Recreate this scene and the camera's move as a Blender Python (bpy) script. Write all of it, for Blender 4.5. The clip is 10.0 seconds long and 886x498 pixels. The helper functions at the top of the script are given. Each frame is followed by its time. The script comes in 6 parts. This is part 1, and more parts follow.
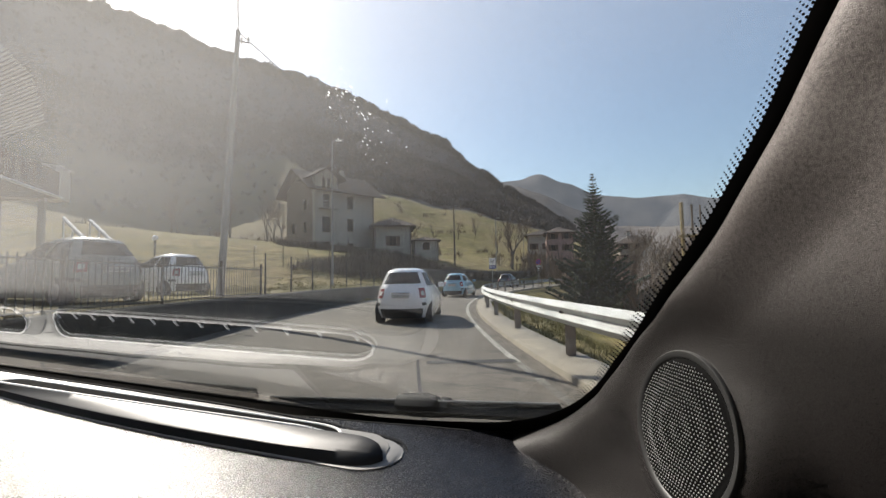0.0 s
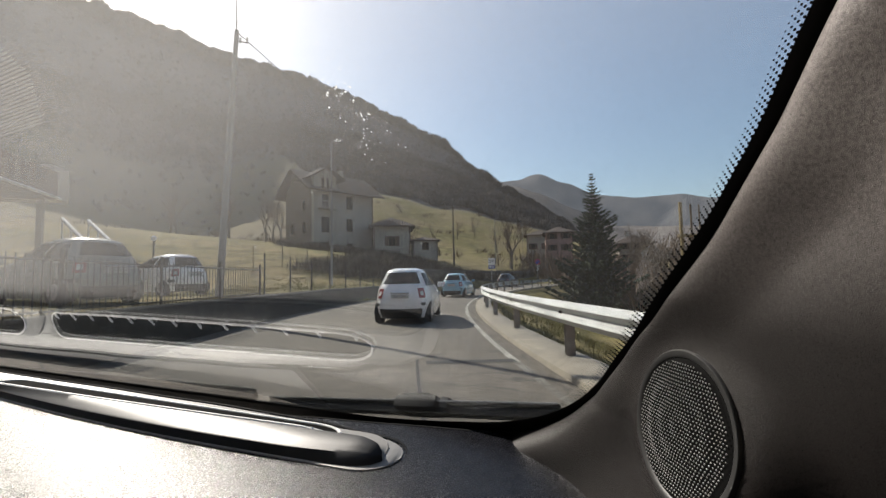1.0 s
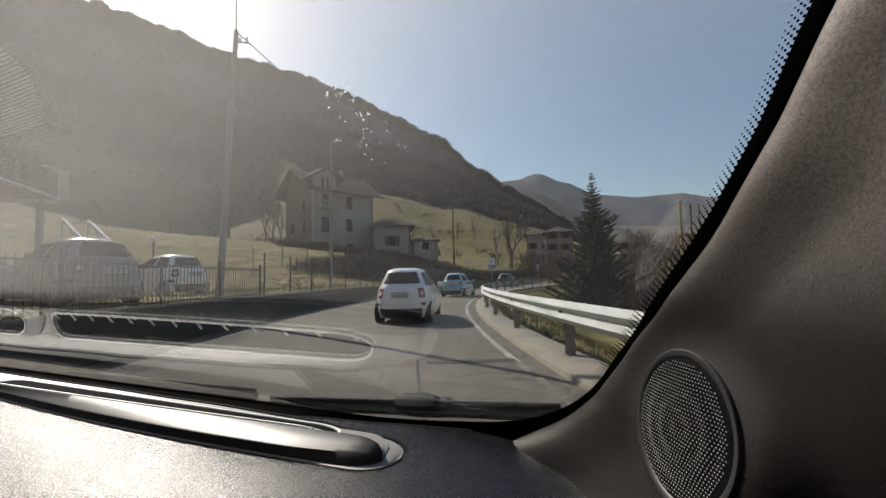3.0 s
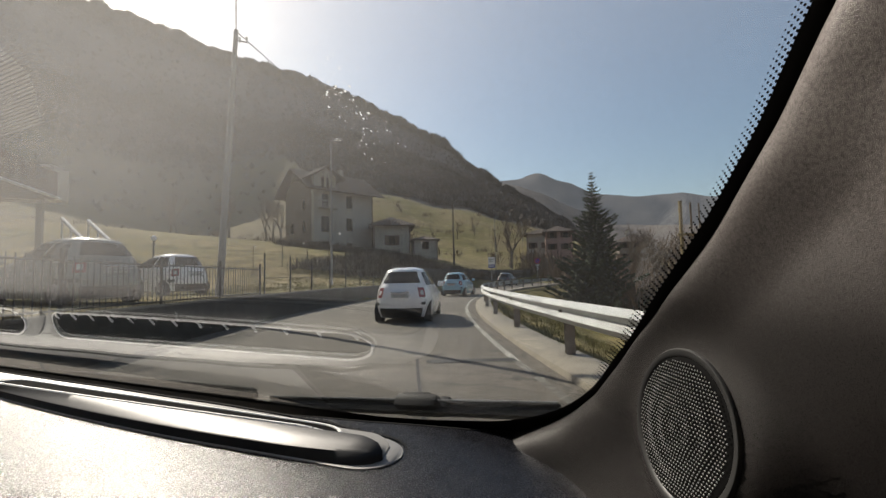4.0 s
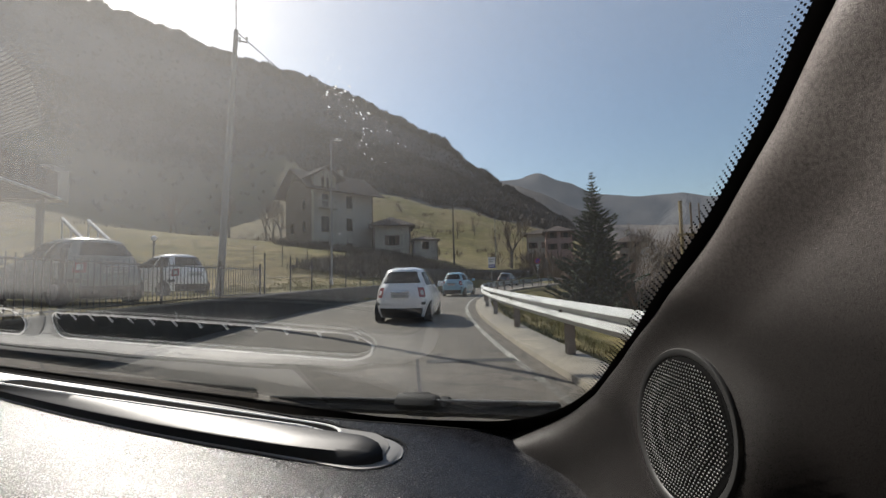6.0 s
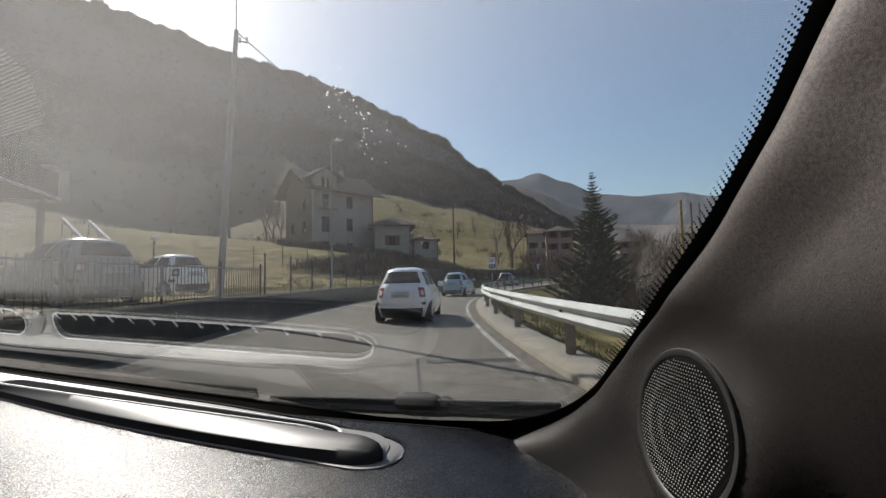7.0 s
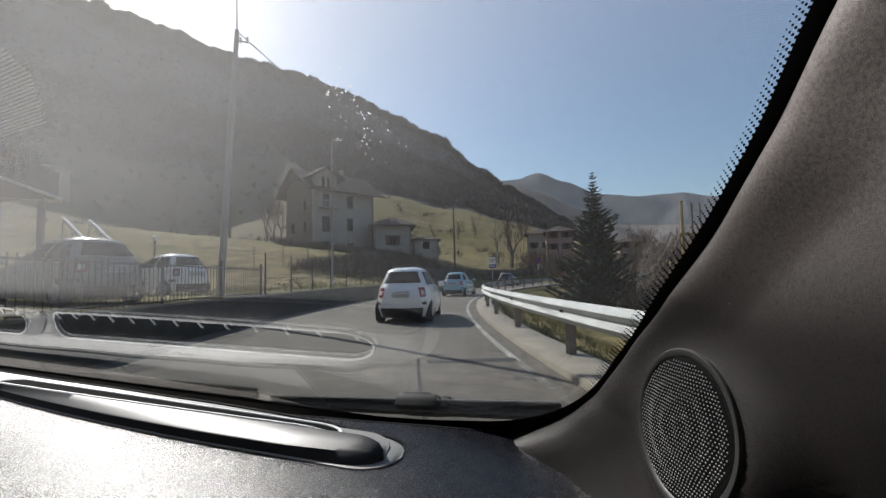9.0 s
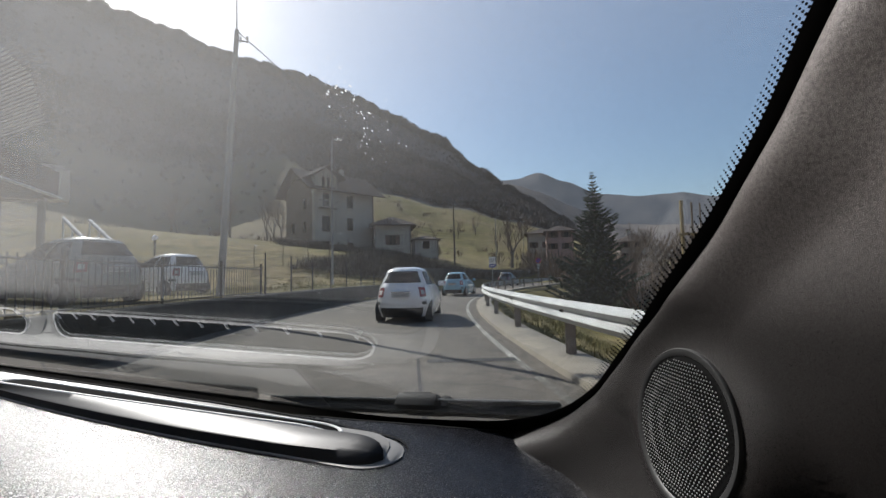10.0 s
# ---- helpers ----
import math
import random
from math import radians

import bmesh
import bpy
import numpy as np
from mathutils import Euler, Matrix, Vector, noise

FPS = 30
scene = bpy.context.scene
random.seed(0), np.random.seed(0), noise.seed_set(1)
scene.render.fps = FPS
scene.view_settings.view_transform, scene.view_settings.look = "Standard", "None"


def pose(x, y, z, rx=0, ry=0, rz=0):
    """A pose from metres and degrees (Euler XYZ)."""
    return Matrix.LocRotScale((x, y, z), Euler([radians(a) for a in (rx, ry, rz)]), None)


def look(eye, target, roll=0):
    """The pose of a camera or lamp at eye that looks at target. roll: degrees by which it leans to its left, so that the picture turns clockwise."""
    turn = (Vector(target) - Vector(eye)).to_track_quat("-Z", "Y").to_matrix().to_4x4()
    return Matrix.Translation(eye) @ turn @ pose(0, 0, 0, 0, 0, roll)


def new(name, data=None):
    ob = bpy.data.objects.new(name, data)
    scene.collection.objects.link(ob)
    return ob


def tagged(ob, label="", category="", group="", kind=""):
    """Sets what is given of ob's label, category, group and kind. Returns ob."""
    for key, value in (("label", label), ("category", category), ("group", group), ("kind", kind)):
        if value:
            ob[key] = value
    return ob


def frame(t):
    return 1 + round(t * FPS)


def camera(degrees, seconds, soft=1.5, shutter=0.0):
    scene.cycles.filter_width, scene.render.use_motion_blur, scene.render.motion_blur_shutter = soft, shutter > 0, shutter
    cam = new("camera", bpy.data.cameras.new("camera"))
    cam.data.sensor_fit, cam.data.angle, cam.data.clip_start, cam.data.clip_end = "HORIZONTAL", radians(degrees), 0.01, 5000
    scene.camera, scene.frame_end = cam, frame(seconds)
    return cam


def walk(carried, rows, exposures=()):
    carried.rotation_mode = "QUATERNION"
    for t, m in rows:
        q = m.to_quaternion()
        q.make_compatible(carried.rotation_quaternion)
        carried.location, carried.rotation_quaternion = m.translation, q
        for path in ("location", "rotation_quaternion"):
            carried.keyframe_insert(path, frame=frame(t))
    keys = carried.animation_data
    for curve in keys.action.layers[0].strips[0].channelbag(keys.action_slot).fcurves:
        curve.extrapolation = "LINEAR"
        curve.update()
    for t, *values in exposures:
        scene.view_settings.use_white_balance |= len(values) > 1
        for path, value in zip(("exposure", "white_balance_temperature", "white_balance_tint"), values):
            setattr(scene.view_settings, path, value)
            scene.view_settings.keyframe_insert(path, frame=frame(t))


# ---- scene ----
# The place: a car's front cabin on a valley road, with the road, houses and hills ahead of it.
EYE = (0.0, 0.0, 1.22)
cam = camera(92.0, 10.0, soft=1.4)
SWAY = ((0.0, 0.1, 3.9, 1.1), (0.5, 0.0, 3.9, 1.1), (1.0, 0.0, 3.9, 1.2), (1.5, 0.0, 3.85, 1.2), (2.0, 0.0, 3.85, 1.2),
        (2.5, 0.0, 3.9, 1.25), (4.0, 0.0, 3.8, 1.3), (5.5, 0.0, 3.8, 1.3), (7.0, 0.05, 3.8, 1.35), (8.5, 0.1, 3.8, 1.3), (10.0, 0.1, 3.75, 1.3))
walk(cam, [(t, pose(*EYE, 90 + pitch, roll, yaw)) for t, yaw, pitch, roll in SWAY],
     exposures=((0.0, 1.0, 6600, 10), (1.0, 0.80, 6650, 10), (2.0, 0.58, 6600, 10), (2.7, 0.52, 6650, 10), (4.2, 0.62, 6900, 10), (5.5, 0.62, 6600, 10), (7.0, 0.58, 6400, 10), (10.0, 0.58, 6150, 10)))

# ---- light ----
SUN_LEFT, SUN_UP = 43.0, 37.0
world = bpy.data.worlds.new("sky")
scene.world = world
world.use_nodes = True
wn = world.node_tree.nodes
sky = wn.new("ShaderNodeTexSky")
sky.sky_type, sky.sun_disc = "NISHITA", False
sky.sun_elevation, sky.sun_rotation = radians(SUN_UP), radians(-SUN_LEFT)
sky.air_density, sky.dust_density, sky.ozone_density = 1.1, 1.45, 1.5
world.node_tree.links.new(sky.outputs[0], wn["Background"].inputs[0])
wn["Background"].inputs[1].default_value = 0.112
sun = new("sun", bpy.data.lights.new("sun", "SUN"))
sun.data.energy, sun.data.angle, sun.data.color = 4.2, radians(0.4), (1.0, 0.945, 0.865)
sun_from = Vector((-math.sin(radians(SUN_LEFT)) * math.cos(radians(SUN_UP)), math.cos(radians(SUN_LEFT)) * math.cos(radians(SUN_UP)), math.sin(radians(SUN_UP))))
sun.matrix_world = look(sun_from * 50, (0, 0, 0))


# ---- materials ----
def material(name, colour, rough=0.6, metal=0.0, vary=0.15, scale=8.0, bump=0.0, bump_scale=60.0, second=None, stretch=(1, 1, 1), spec=0.5, coat=0.0, rnd=0.0, relief=0.6, speckle=0.0, speck_scale=700.0):
    """A surface with two scales of colour change and a fine relief; second: a stain colour mixed in by large patches."""
    m = bpy.data.materials.new(name)
    m.use_nodes = True
    t = m.node_tree
    n, link = t.nodes, t.links.new
    b = n["Principled BSDF"]
    b.inputs["Roughness"].default_value, b.inputs["Metallic"].default_value = rough, metal
    b.inputs["Specular IOR Level"].default_value, b.inputs["Coat Weight"].default_value = spec, coat
    co, mp = n.new("ShaderNodeTexCoord"), n.new("ShaderNodeMapping")
    mp.inputs["Scale"].default_value = stretch
    link(co.outputs["Object"], mp.inputs["Vector"])
    fine, large = n.new("ShaderNodeTexNoise"), n.new("ShaderNodeTexNoise")
    fine.inputs["Scale"].default_value, fine.inputs["Detail"].default_value = scale, 8
    large.inputs["Scale"].default_value, large.inputs["Detail"].default_value = scale * 0.13, 4
    link(mp.outputs[0], fine.inputs["Vector"]), link(mp.outputs[0], large.inputs["Vector"])
    base, dark = n.new("ShaderNodeMix"), n.new("ShaderNodeMix")
    base.data_type = dark.data_type = "RGBA"
    base.inputs[6].default_value = (*colour, 1)
    base.inputs[7].default_value = (*(second or [c * (1 - 1.4 * vary) for c in colour]), 1)
    ramp = n.new("ShaderNodeValToRGB")
    ramp.color_ramp.elements[0].position, ramp.color_ramp.elements[1].position = 0.38, 0.66
    link(large.outputs[0], ramp.inputs[0]), link(ramp.outputs[0], base.inputs[0])
    dark.blend_type = "MULTIPLY"
    dark.inputs[0].default_value = min(1.0, vary * 2.4)
    link(base.outputs[2], dark.inputs[6]), link(fine.outputs[0], dark.inputs[7])
    bright = n.new("ShaderNodeHueSaturation")
    bright.inputs["Value"].default_value = 1 + vary * 1.1
    link(dark.outputs[2], bright.inputs["Color"])
    if rnd:
        info, mul = n.new("ShaderNodeObjectInfo"), n.new("ShaderNodeMath")
        mul.operation = "MULTIPLY_ADD"
        mul.inputs[1].default_value, mul.inputs[2].default_value = rnd, 1 + vary * 1.1 - rnd / 2
        link(info.outputs["Random"], mul.inputs[0]), link(mul.outputs[0], bright.inputs["Value"])
    link(bright.outputs[0], b.inputs["Base Color"])
    if speckle:
        sp, mr = n.new("ShaderNodeTexNoise"), n.new("ShaderNodeMapRange")
        sp.inputs["Scale"].default_value, sp.inputs["Detail"].default_value = speck_scale, 2
        mr.inputs["From Min"].default_value, mr.inputs["From Max"].default_value = 0.35, 0.65
        mr.inputs["To Min"].default_value, mr.inputs["To Max"].default_value = rough - speckle, rough + speckle
        link(mp.outputs[0], sp.inputs["Vector"]), link(sp.outputs[0], mr.inputs["Value"]), link(mr.outputs[0], b.inputs["Roughness"])
    if bump:
        grain, bp = n.new("ShaderNodeTexNoise"), n.new("ShaderNodeBump")
        grain.inputs["Scale"].default_value, grain.inputs["Detail"].default_value = bump_scale, 4
        bp.inputs["Strength"].default_value, bp.inputs["Distance"].default_value = min(1.0, bump), relief / bump_scale
        link(mp.outputs[0], grain.inputs["Vector"]), link(grain.outputs[0], bp.inputs["Height"]), link(bp.outputs[0], b.inputs["Normal"])
    return m


ASPHALT = material("asphalt", (0.175, 0.15, 0.118), 0.85, vary=0.25, scale=3.0, bump=0.6, bump_scale=60, second=(0.135, 0.116, 0.092))
def add_cracks(m):
    """Fine dark cracks that wander through the old asphalt, in patches."""
    n, link = m.node_tree.nodes, m.node_tree.links.new
    b = n["Principled BSDF"]
    old = b.inputs["Base Color"].links[0].from_socket
    co, warp, add, cell, thin, area, ar, mul, mix = (n.new("ShaderNode" + k) for k in ("TexCoord", "TexNoise", "VectorMath", "TexVoronoi", "MapRange", "TexNoise", "MapRange", "Math", "Mix"))
    warp.inputs["Scale"].default_value, warp.inputs["Detail"].default_value = 1.4, 5
    add.operation = "ADD"
    link(co.outputs["Object"], warp.inputs["Vector"]), link(co.outputs["Object"], add.inputs[0]), link(warp.outputs["Color"], add.inputs[1])
    cell.feature = "DISTANCE_TO_EDGE"
    cell.inputs["Scale"].default_value = 0.55
    link(add.outputs[0], cell.inputs["Vector"])
    thin.inputs["From Min"].default_value, thin.inputs["From Max"].default_value, thin.inputs["To Min"].default_value, thin.inputs["To Max"].default_value = 0.004, 0.016, 1.0, 0.0
    link(cell.outputs["Distance"], thin.inputs["Value"])
    area.inputs["Scale"].default_value = 0.16
    link(co.outputs["Object"], area.inputs["Vector"])
    ar.inputs["From Min"].default_value, ar.inputs["From Max"].default_value = 0.46, 0.6
    link(area.outputs[0], ar.inputs["Value"])
    mul.operation = "MULTIPLY"
    link(thin.outputs[0], mul.inputs[0]), link(ar.outputs[0], mul.inputs[1])
    mix.data_type = "RGBA"
    mix.inputs[7].default_value = (0.045, 0.042, 0.038, 1)
    link(mul.outputs[0], mix.inputs[0]), link(old, mix.inputs[6]), link(mix.outputs[2], b.inputs["Base Color"])


add_cracks(ASPHALT)
PATCH = material("asphalt_patch", (0.06, 0.058, 0.055), 0.9, vary=0.25, scale=5, bump=0.5, bump_scale=80)
PAINT_WORN = material("worn_road_paint", (0.3, 0.28, 0.235), 0.8, vary=0.4, scale=14, second=(0.15, 0.135, 0.11))
PAINT_LINE = material("road_paint", (0.52, 0.49, 0.42), 0.75, vary=0.35, scale=9, second=(0.26, 0.245, 0.21))
CONCRETE = material("concrete", (0.34, 0.3, 0.235), 0.9, vary=0.25, scale=4, bump=0.4, bump_scale=40, second=(0.26, 0.23, 0.19))
WALL_STONE = material("wall_render", (0.085, 0.08, 0.068), 0.95, vary=0.35, scale=3, bump=0.6, bump_scale=14, second=(0.055, 0.05, 0.043))
GALVANISED = material("galvanised_steel", (0.5, 0.51, 0.5), 0.65, 0.1, vary=0.15, scale=9, bump=0.15, bump_scale=20, second=(0.42, 0.42, 0.4))
RAIL_POST = material("weathered_rail_post", (0.3, 0.28, 0.25), 0.7, 0.2, vary=0.3, scale=9, second=(0.2, 0.15, 0.11))
POLE_GREY = material("pole_grey", (0.27, 0.262, 0.25), 0.75, 0.1, vary=0.15, scale=6)
POLE_WOOD = material("pole_wood", (0.16, 0.12, 0.09), 0.9, vary=0.35, scale=12, stretch=(1, 1, 0.08), bump=0.4, bump_scale=50)
IRON = material("dark_iron", (0.045, 0.04, 0.038), 0.6, 0.4, vary=0.25, scale=20)
RUST_IRON = material("brown_iron", (0.13, 0.085, 0.055), 0.75, 0.2, vary=0.3, scale=20)
IRON_WHITE = material("white_fence_paint", (0.7, 0.7, 0.68), 0.5, vary=0.12, scale=20)
PLASTER = material("plaster_grey", (0.42, 0.39, 0.34), 0.95, vary=0.15, scale=2, bump=0.2, bump_scale=30, second=(0.34, 0.31, 0.27))
PLASTER_DULL = material("plaster_dull", (0.27, 0.235, 0.19), 0.95, vary=0.22, scale=1.2, bump=0.2, bump_scale=30, second=(0.21, 0.18, 0.145))
PLASTER_WHITE = material("plaster_white", (0.66, 0.63, 0.57), 0.95, vary=0.12, scale=2, bump=0.2, bump_scale=30)
PLASTER_PINK = material("plaster_pink", (0.6, 0.38, 0.28), 0.95, vary=0.12, scale=2, bump=0.2, bump_scale=30)
PLASTER_ROSE = material("plaster_rose", (0.4, 0.26, 0.22), 0.95, vary=0.15, scale=2, bump=0.2, bump_scale=30)
PLASTER_OCHRE = material("plaster_ochre", (0.56, 0.4, 0.2), 0.95, vary=0.15, scale=2, bump=0.2, bump_scale=30)
TILE = material("roof_tile", (0.13, 0.09, 0.072), 0.9, vary=0.35, scale=6, bump=0.7, bump_scale=9, stretch=(1, 0.3, 1), second=(0.10, 0.08, 0.068))
WOOD_DARK = material("dark_wood", (0.12, 0.075, 0.05), 0.75, vary=0.3, scale=12, stretch=(1, 1, 0.15))
PANE = material("window_pane", (0.012, 0.013, 0.015), 0.12, vary=0.1, spec=0.18)
BARK = material("bark", (0.2, 0.165, 0.13), 0.95, vary=0.3, scale=14, stretch=(1, 1, 0.3), bump=0.5, bump_scale=40)
TWIG = material("twig", (0.215, 0.155, 0.108), 0.95, vary=0.3, scale=3)
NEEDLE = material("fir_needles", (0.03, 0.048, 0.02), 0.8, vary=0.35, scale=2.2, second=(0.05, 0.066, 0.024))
# Paler needle copy: sunlight on the bough tips is put into the colour.
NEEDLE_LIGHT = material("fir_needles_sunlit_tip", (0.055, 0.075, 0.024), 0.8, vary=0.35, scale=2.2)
HEDGE = material("bare_hedge", (0.12, 0.095, 0.07), 0.95, vary=0.35, scale=2)
SHRUB = material("dry_shrub", (0.16, 0.125, 0.075), 0.95, vary=0.35, scale=2)
GRASS = material("grass_blades", (0.2, 0.185, 0.065), 0.9, vary=0.3, scale=1.5, second=(0.27, 0.22, 0.1))
FOREST = material("leafless_forest", (0.215, 0.185, 0.163), 1.0, vary=0.3, scale=0.03, second=(0.165, 0.145, 0.132), spec=0.1)


def vary_islands(m, low, high):
    """Each loose piece of a mesh takes its own brightness."""
    n, link = m.node_tree.nodes, m.node_tree.links.new
    b = n["Principled BSDF"]
    old = b.inputs["Base Color"].links[0].from_socket
    geo, mr, hue = n.new("ShaderNodeNewGeometry"), n.new("ShaderNodeMapRange"), n.new("ShaderNodeHueSaturation")
    mr.inputs["To Min"].default_value, mr.inputs["To Max"].default_value = low, high
    link(geo.outputs["Random Per Island"], mr.inputs["Value"]), link(mr.outputs[0], hue.inputs["Value"])
    link(old, hue.inputs["Color"]), link(hue.outputs[0], b.inputs["Base Color"])


vary_islands(FOREST, 0.7, 1.25)
vary_islands(SHRUB, 0.7, 1.3)
vary_islands(GRASS, 0.7, 1.3)
vary_islands(NEEDLE, 0.6, 1.4)
CAR_WHITE = material("white_car_paint", (0.8, 0.79, 0.77), 0.25, vary=0.03, scale=3, coat=0.8)
CAR_BLUE = material("pale_blue_car_paint", (0.25, 0.43, 0.52), 0.25, vary=0.04, scale=3, coat=0.8)
CAR_DARK = material("dark_grey_car_paint", (0.045, 0.048, 0.052), 0.25, vary=0.06, scale=3, coat=0.8)
CAR_GREEN = material("grey_green_car_paint", (0.17, 0.2, 0.18), 0.3, vary=0.06, scale=3, coat=0.6)
RUBBER = material("black_rubber", (0.018, 0.018, 0.018), 0.8, vary=0.2, scale=30)
BLACK_TRIM = material("black_trim", (0.015, 0.015, 0.015), 0.5, vary=0.2, scale=30)
RIM = material("alloy_rim", (0.3, 0.3, 0.31), 0.35, 0.8, vary=0.1, scale=20)
TAIL_RED = material("tail_light_red", (0.24, 0.018, 0.02), 0.2, vary=0.1, coat=0.8)
CHROME = material("chrome", (0.8, 0.8, 0.8), 0.12, 1.0, vary=0.03)
PLATE = material("plate_white", (0.42, 0.43, 0.42), 0.5, vary=0.05)
SIGN_BLUE = material("sign_blue", (0.03, 0.06, 0.32), 0.4, vary=0.08)
SIGN_RED = material("sign_red", (0.5, 0.03, 0.03), 0.4, vary=0.08)
SIGN_WHITE = material("sign_white", (0.75, 0.75, 0.75), 0.4, vary=0.05)
YELLOW = material("yellow_wood_post", (0.25, 0.18, 0.07), 0.8, vary=0.3, scale=9)
DASH = material("dash_grained_plastic", (0.013, 0.0135, 0.017), 0.24, vary=0.5, scale=600, bump=1.0, bump_scale=560, spec=0.24, relief=0.42, speckle=0.1, speck_scale=620)
DASH.node_tree.nodes["Principled BSDF"].inputs["IOR"].default_value = 1.52
DASH_SMOOTH = material("dash_smooth_plastic", (0.022, 0.022, 0.023), 0.40, vary=0.12, scale=60, bump=0.15, bump_scale=1400, spec=0.28)
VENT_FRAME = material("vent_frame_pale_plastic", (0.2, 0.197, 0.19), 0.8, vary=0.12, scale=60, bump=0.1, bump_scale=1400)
VENT_BED = material("vent_bed_plastic", (0.2, 0.197, 0.19), 0.5, vary=0.12, scale=60, spec=0.6)
GRILLE_BACK = material("grille_black_cloth", (0.004, 0.004, 0.004), 0.95, vary=0.2, scale=300, spec=0.1)
WIPER_JOINT = material("wiper_joint_plastic", (0.007, 0.007, 0.0075), 0.62, vary=0.15, scale=80, spec=0.3)
WIPER_ARM = material("wiper_arm_steel", (0.17, 0.17, 0.17), 0.5, 0.2, vary=0.1, scale=60)
WIPER_GLINT = material("wiper_edge_glint", (0.2, 0.2, 0.2), 0.3, vary=0.1, scale=60)
STRIP_BLACK = material("black_felt_strip", (0.016, 0.016, 0.016), 0.95, vary=0.2, scale=200, spec=0.1)
VENT_GLOSS = material("vent_black", (0.003, 0.003, 0.003), 0.95, vary=0.1, scale=60, spec=0.04)
VENT_GREY = material("vent_rib_grey", (0.82, 0.81, 0.79), 0.5, vary=0.08, scale=60)
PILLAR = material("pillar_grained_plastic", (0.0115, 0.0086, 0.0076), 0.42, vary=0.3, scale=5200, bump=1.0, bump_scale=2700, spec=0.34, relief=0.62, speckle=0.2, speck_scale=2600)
def paint_upper_light(m):
    """Paints the upper pillar paler than its foot, as the light there makes it."""
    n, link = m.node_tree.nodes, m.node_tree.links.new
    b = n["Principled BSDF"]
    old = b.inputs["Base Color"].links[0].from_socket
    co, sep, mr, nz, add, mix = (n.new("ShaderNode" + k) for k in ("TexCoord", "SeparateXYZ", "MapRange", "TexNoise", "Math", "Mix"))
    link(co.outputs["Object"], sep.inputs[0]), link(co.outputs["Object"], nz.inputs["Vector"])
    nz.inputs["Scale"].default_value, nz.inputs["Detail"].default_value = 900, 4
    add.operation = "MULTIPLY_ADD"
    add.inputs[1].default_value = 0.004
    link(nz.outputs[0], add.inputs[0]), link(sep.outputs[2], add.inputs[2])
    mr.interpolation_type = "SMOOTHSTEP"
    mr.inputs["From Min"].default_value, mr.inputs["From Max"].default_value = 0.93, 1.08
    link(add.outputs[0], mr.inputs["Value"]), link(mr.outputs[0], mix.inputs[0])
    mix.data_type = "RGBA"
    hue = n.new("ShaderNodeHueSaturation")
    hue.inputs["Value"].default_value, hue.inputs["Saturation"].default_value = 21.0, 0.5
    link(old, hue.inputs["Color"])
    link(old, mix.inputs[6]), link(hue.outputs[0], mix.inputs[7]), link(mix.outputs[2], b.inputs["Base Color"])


paint_upper_light(PILLAR)
FRIT = material("black_glass_print", (0.004, 0.004, 0.004), 0.55, vary=0.1, scale=60, spec=0.2)
GRILLE_DOT = material("grille_metal", (0.4, 0.39, 0.385), 0.45, 0.3, vary=0.15, scale=200)
HEADLINER = material("headliner_cloth", (0.2, 0.19, 0.18), 0.95, vary=0.12, scale=120, bump=0.4, bump_scale=500)
DOOR_TRIM = material("door_trim", (0.06, 0.052, 0.047), 0.7, vary=0.15, scale=40, bump=0.4, bump_scale=300)


def ground_material():
    """Grass, dry meadow and leafless woods, told apart by what grows there (the attribute 'woods')."""
    m = material("meadow_and_woods", (0.235, 0.2, 0.078), 1.0, vary=0.4, scale=0.7, bump=0.6, bump_scale=4, second=(0.31, 0.24, 0.125), spec=0.1)
    t = m.node_tree
    n, link = t.nodes, t.links.new
    b = n["Principled BSDF"]
    grass = b.inputs["Base Color"].links[0].from_socket
    att, co = n.new("ShaderNodeAttribute"), n.new("ShaderNodeTexCoord")
    att.attribute_name = "woods"
    f1, f2 = n.new("ShaderNodeTexNoise"), n.new("ShaderNodeTexNoise")
    f1.inputs["Scale"].default_value, f1.inputs["Detail"].default_value = 0.4, 10
    f2.inputs["Scale"].default_value, f2.inputs["Detail"].default_value = 0.012, 5
    wood, mix, big = n.new("ShaderNodeValToRGB"), n.new("ShaderNodeMix"), n.new("ShaderNodeMix")
    wood.color_ramp.elements[0].position, wood.color_ramp.elements[0].color = 0.3, (0.19, 0.163, 0.147, 1)
    wood.color_ramp.elements[1].position, wood.color_ramp.elements[1].color = 0.72, (0.33, 0.285, 0.25, 1)
    link(co.outputs["Object"], f1.inputs["Vector"]), link(co.outputs["Object"], f2.inputs["Vector"])
    link(f1.outputs[0], wood.inputs[0])
    big.data_type = mix.data_type = "RGBA"
    big.blend_type, big.inputs[0].default_value = "MULTIPLY", 0.6
    link(wood.outputs[0], big.inputs[6]), link(f2.outputs[0], big.inputs[7])
    link(att.outputs["Fac"], mix.inputs[0]), link(grass, mix.inputs[6]), link(big.outputs[2], mix.inputs[7])
    link(mix.outputs[2], b.inputs["Base Color"])
    return m


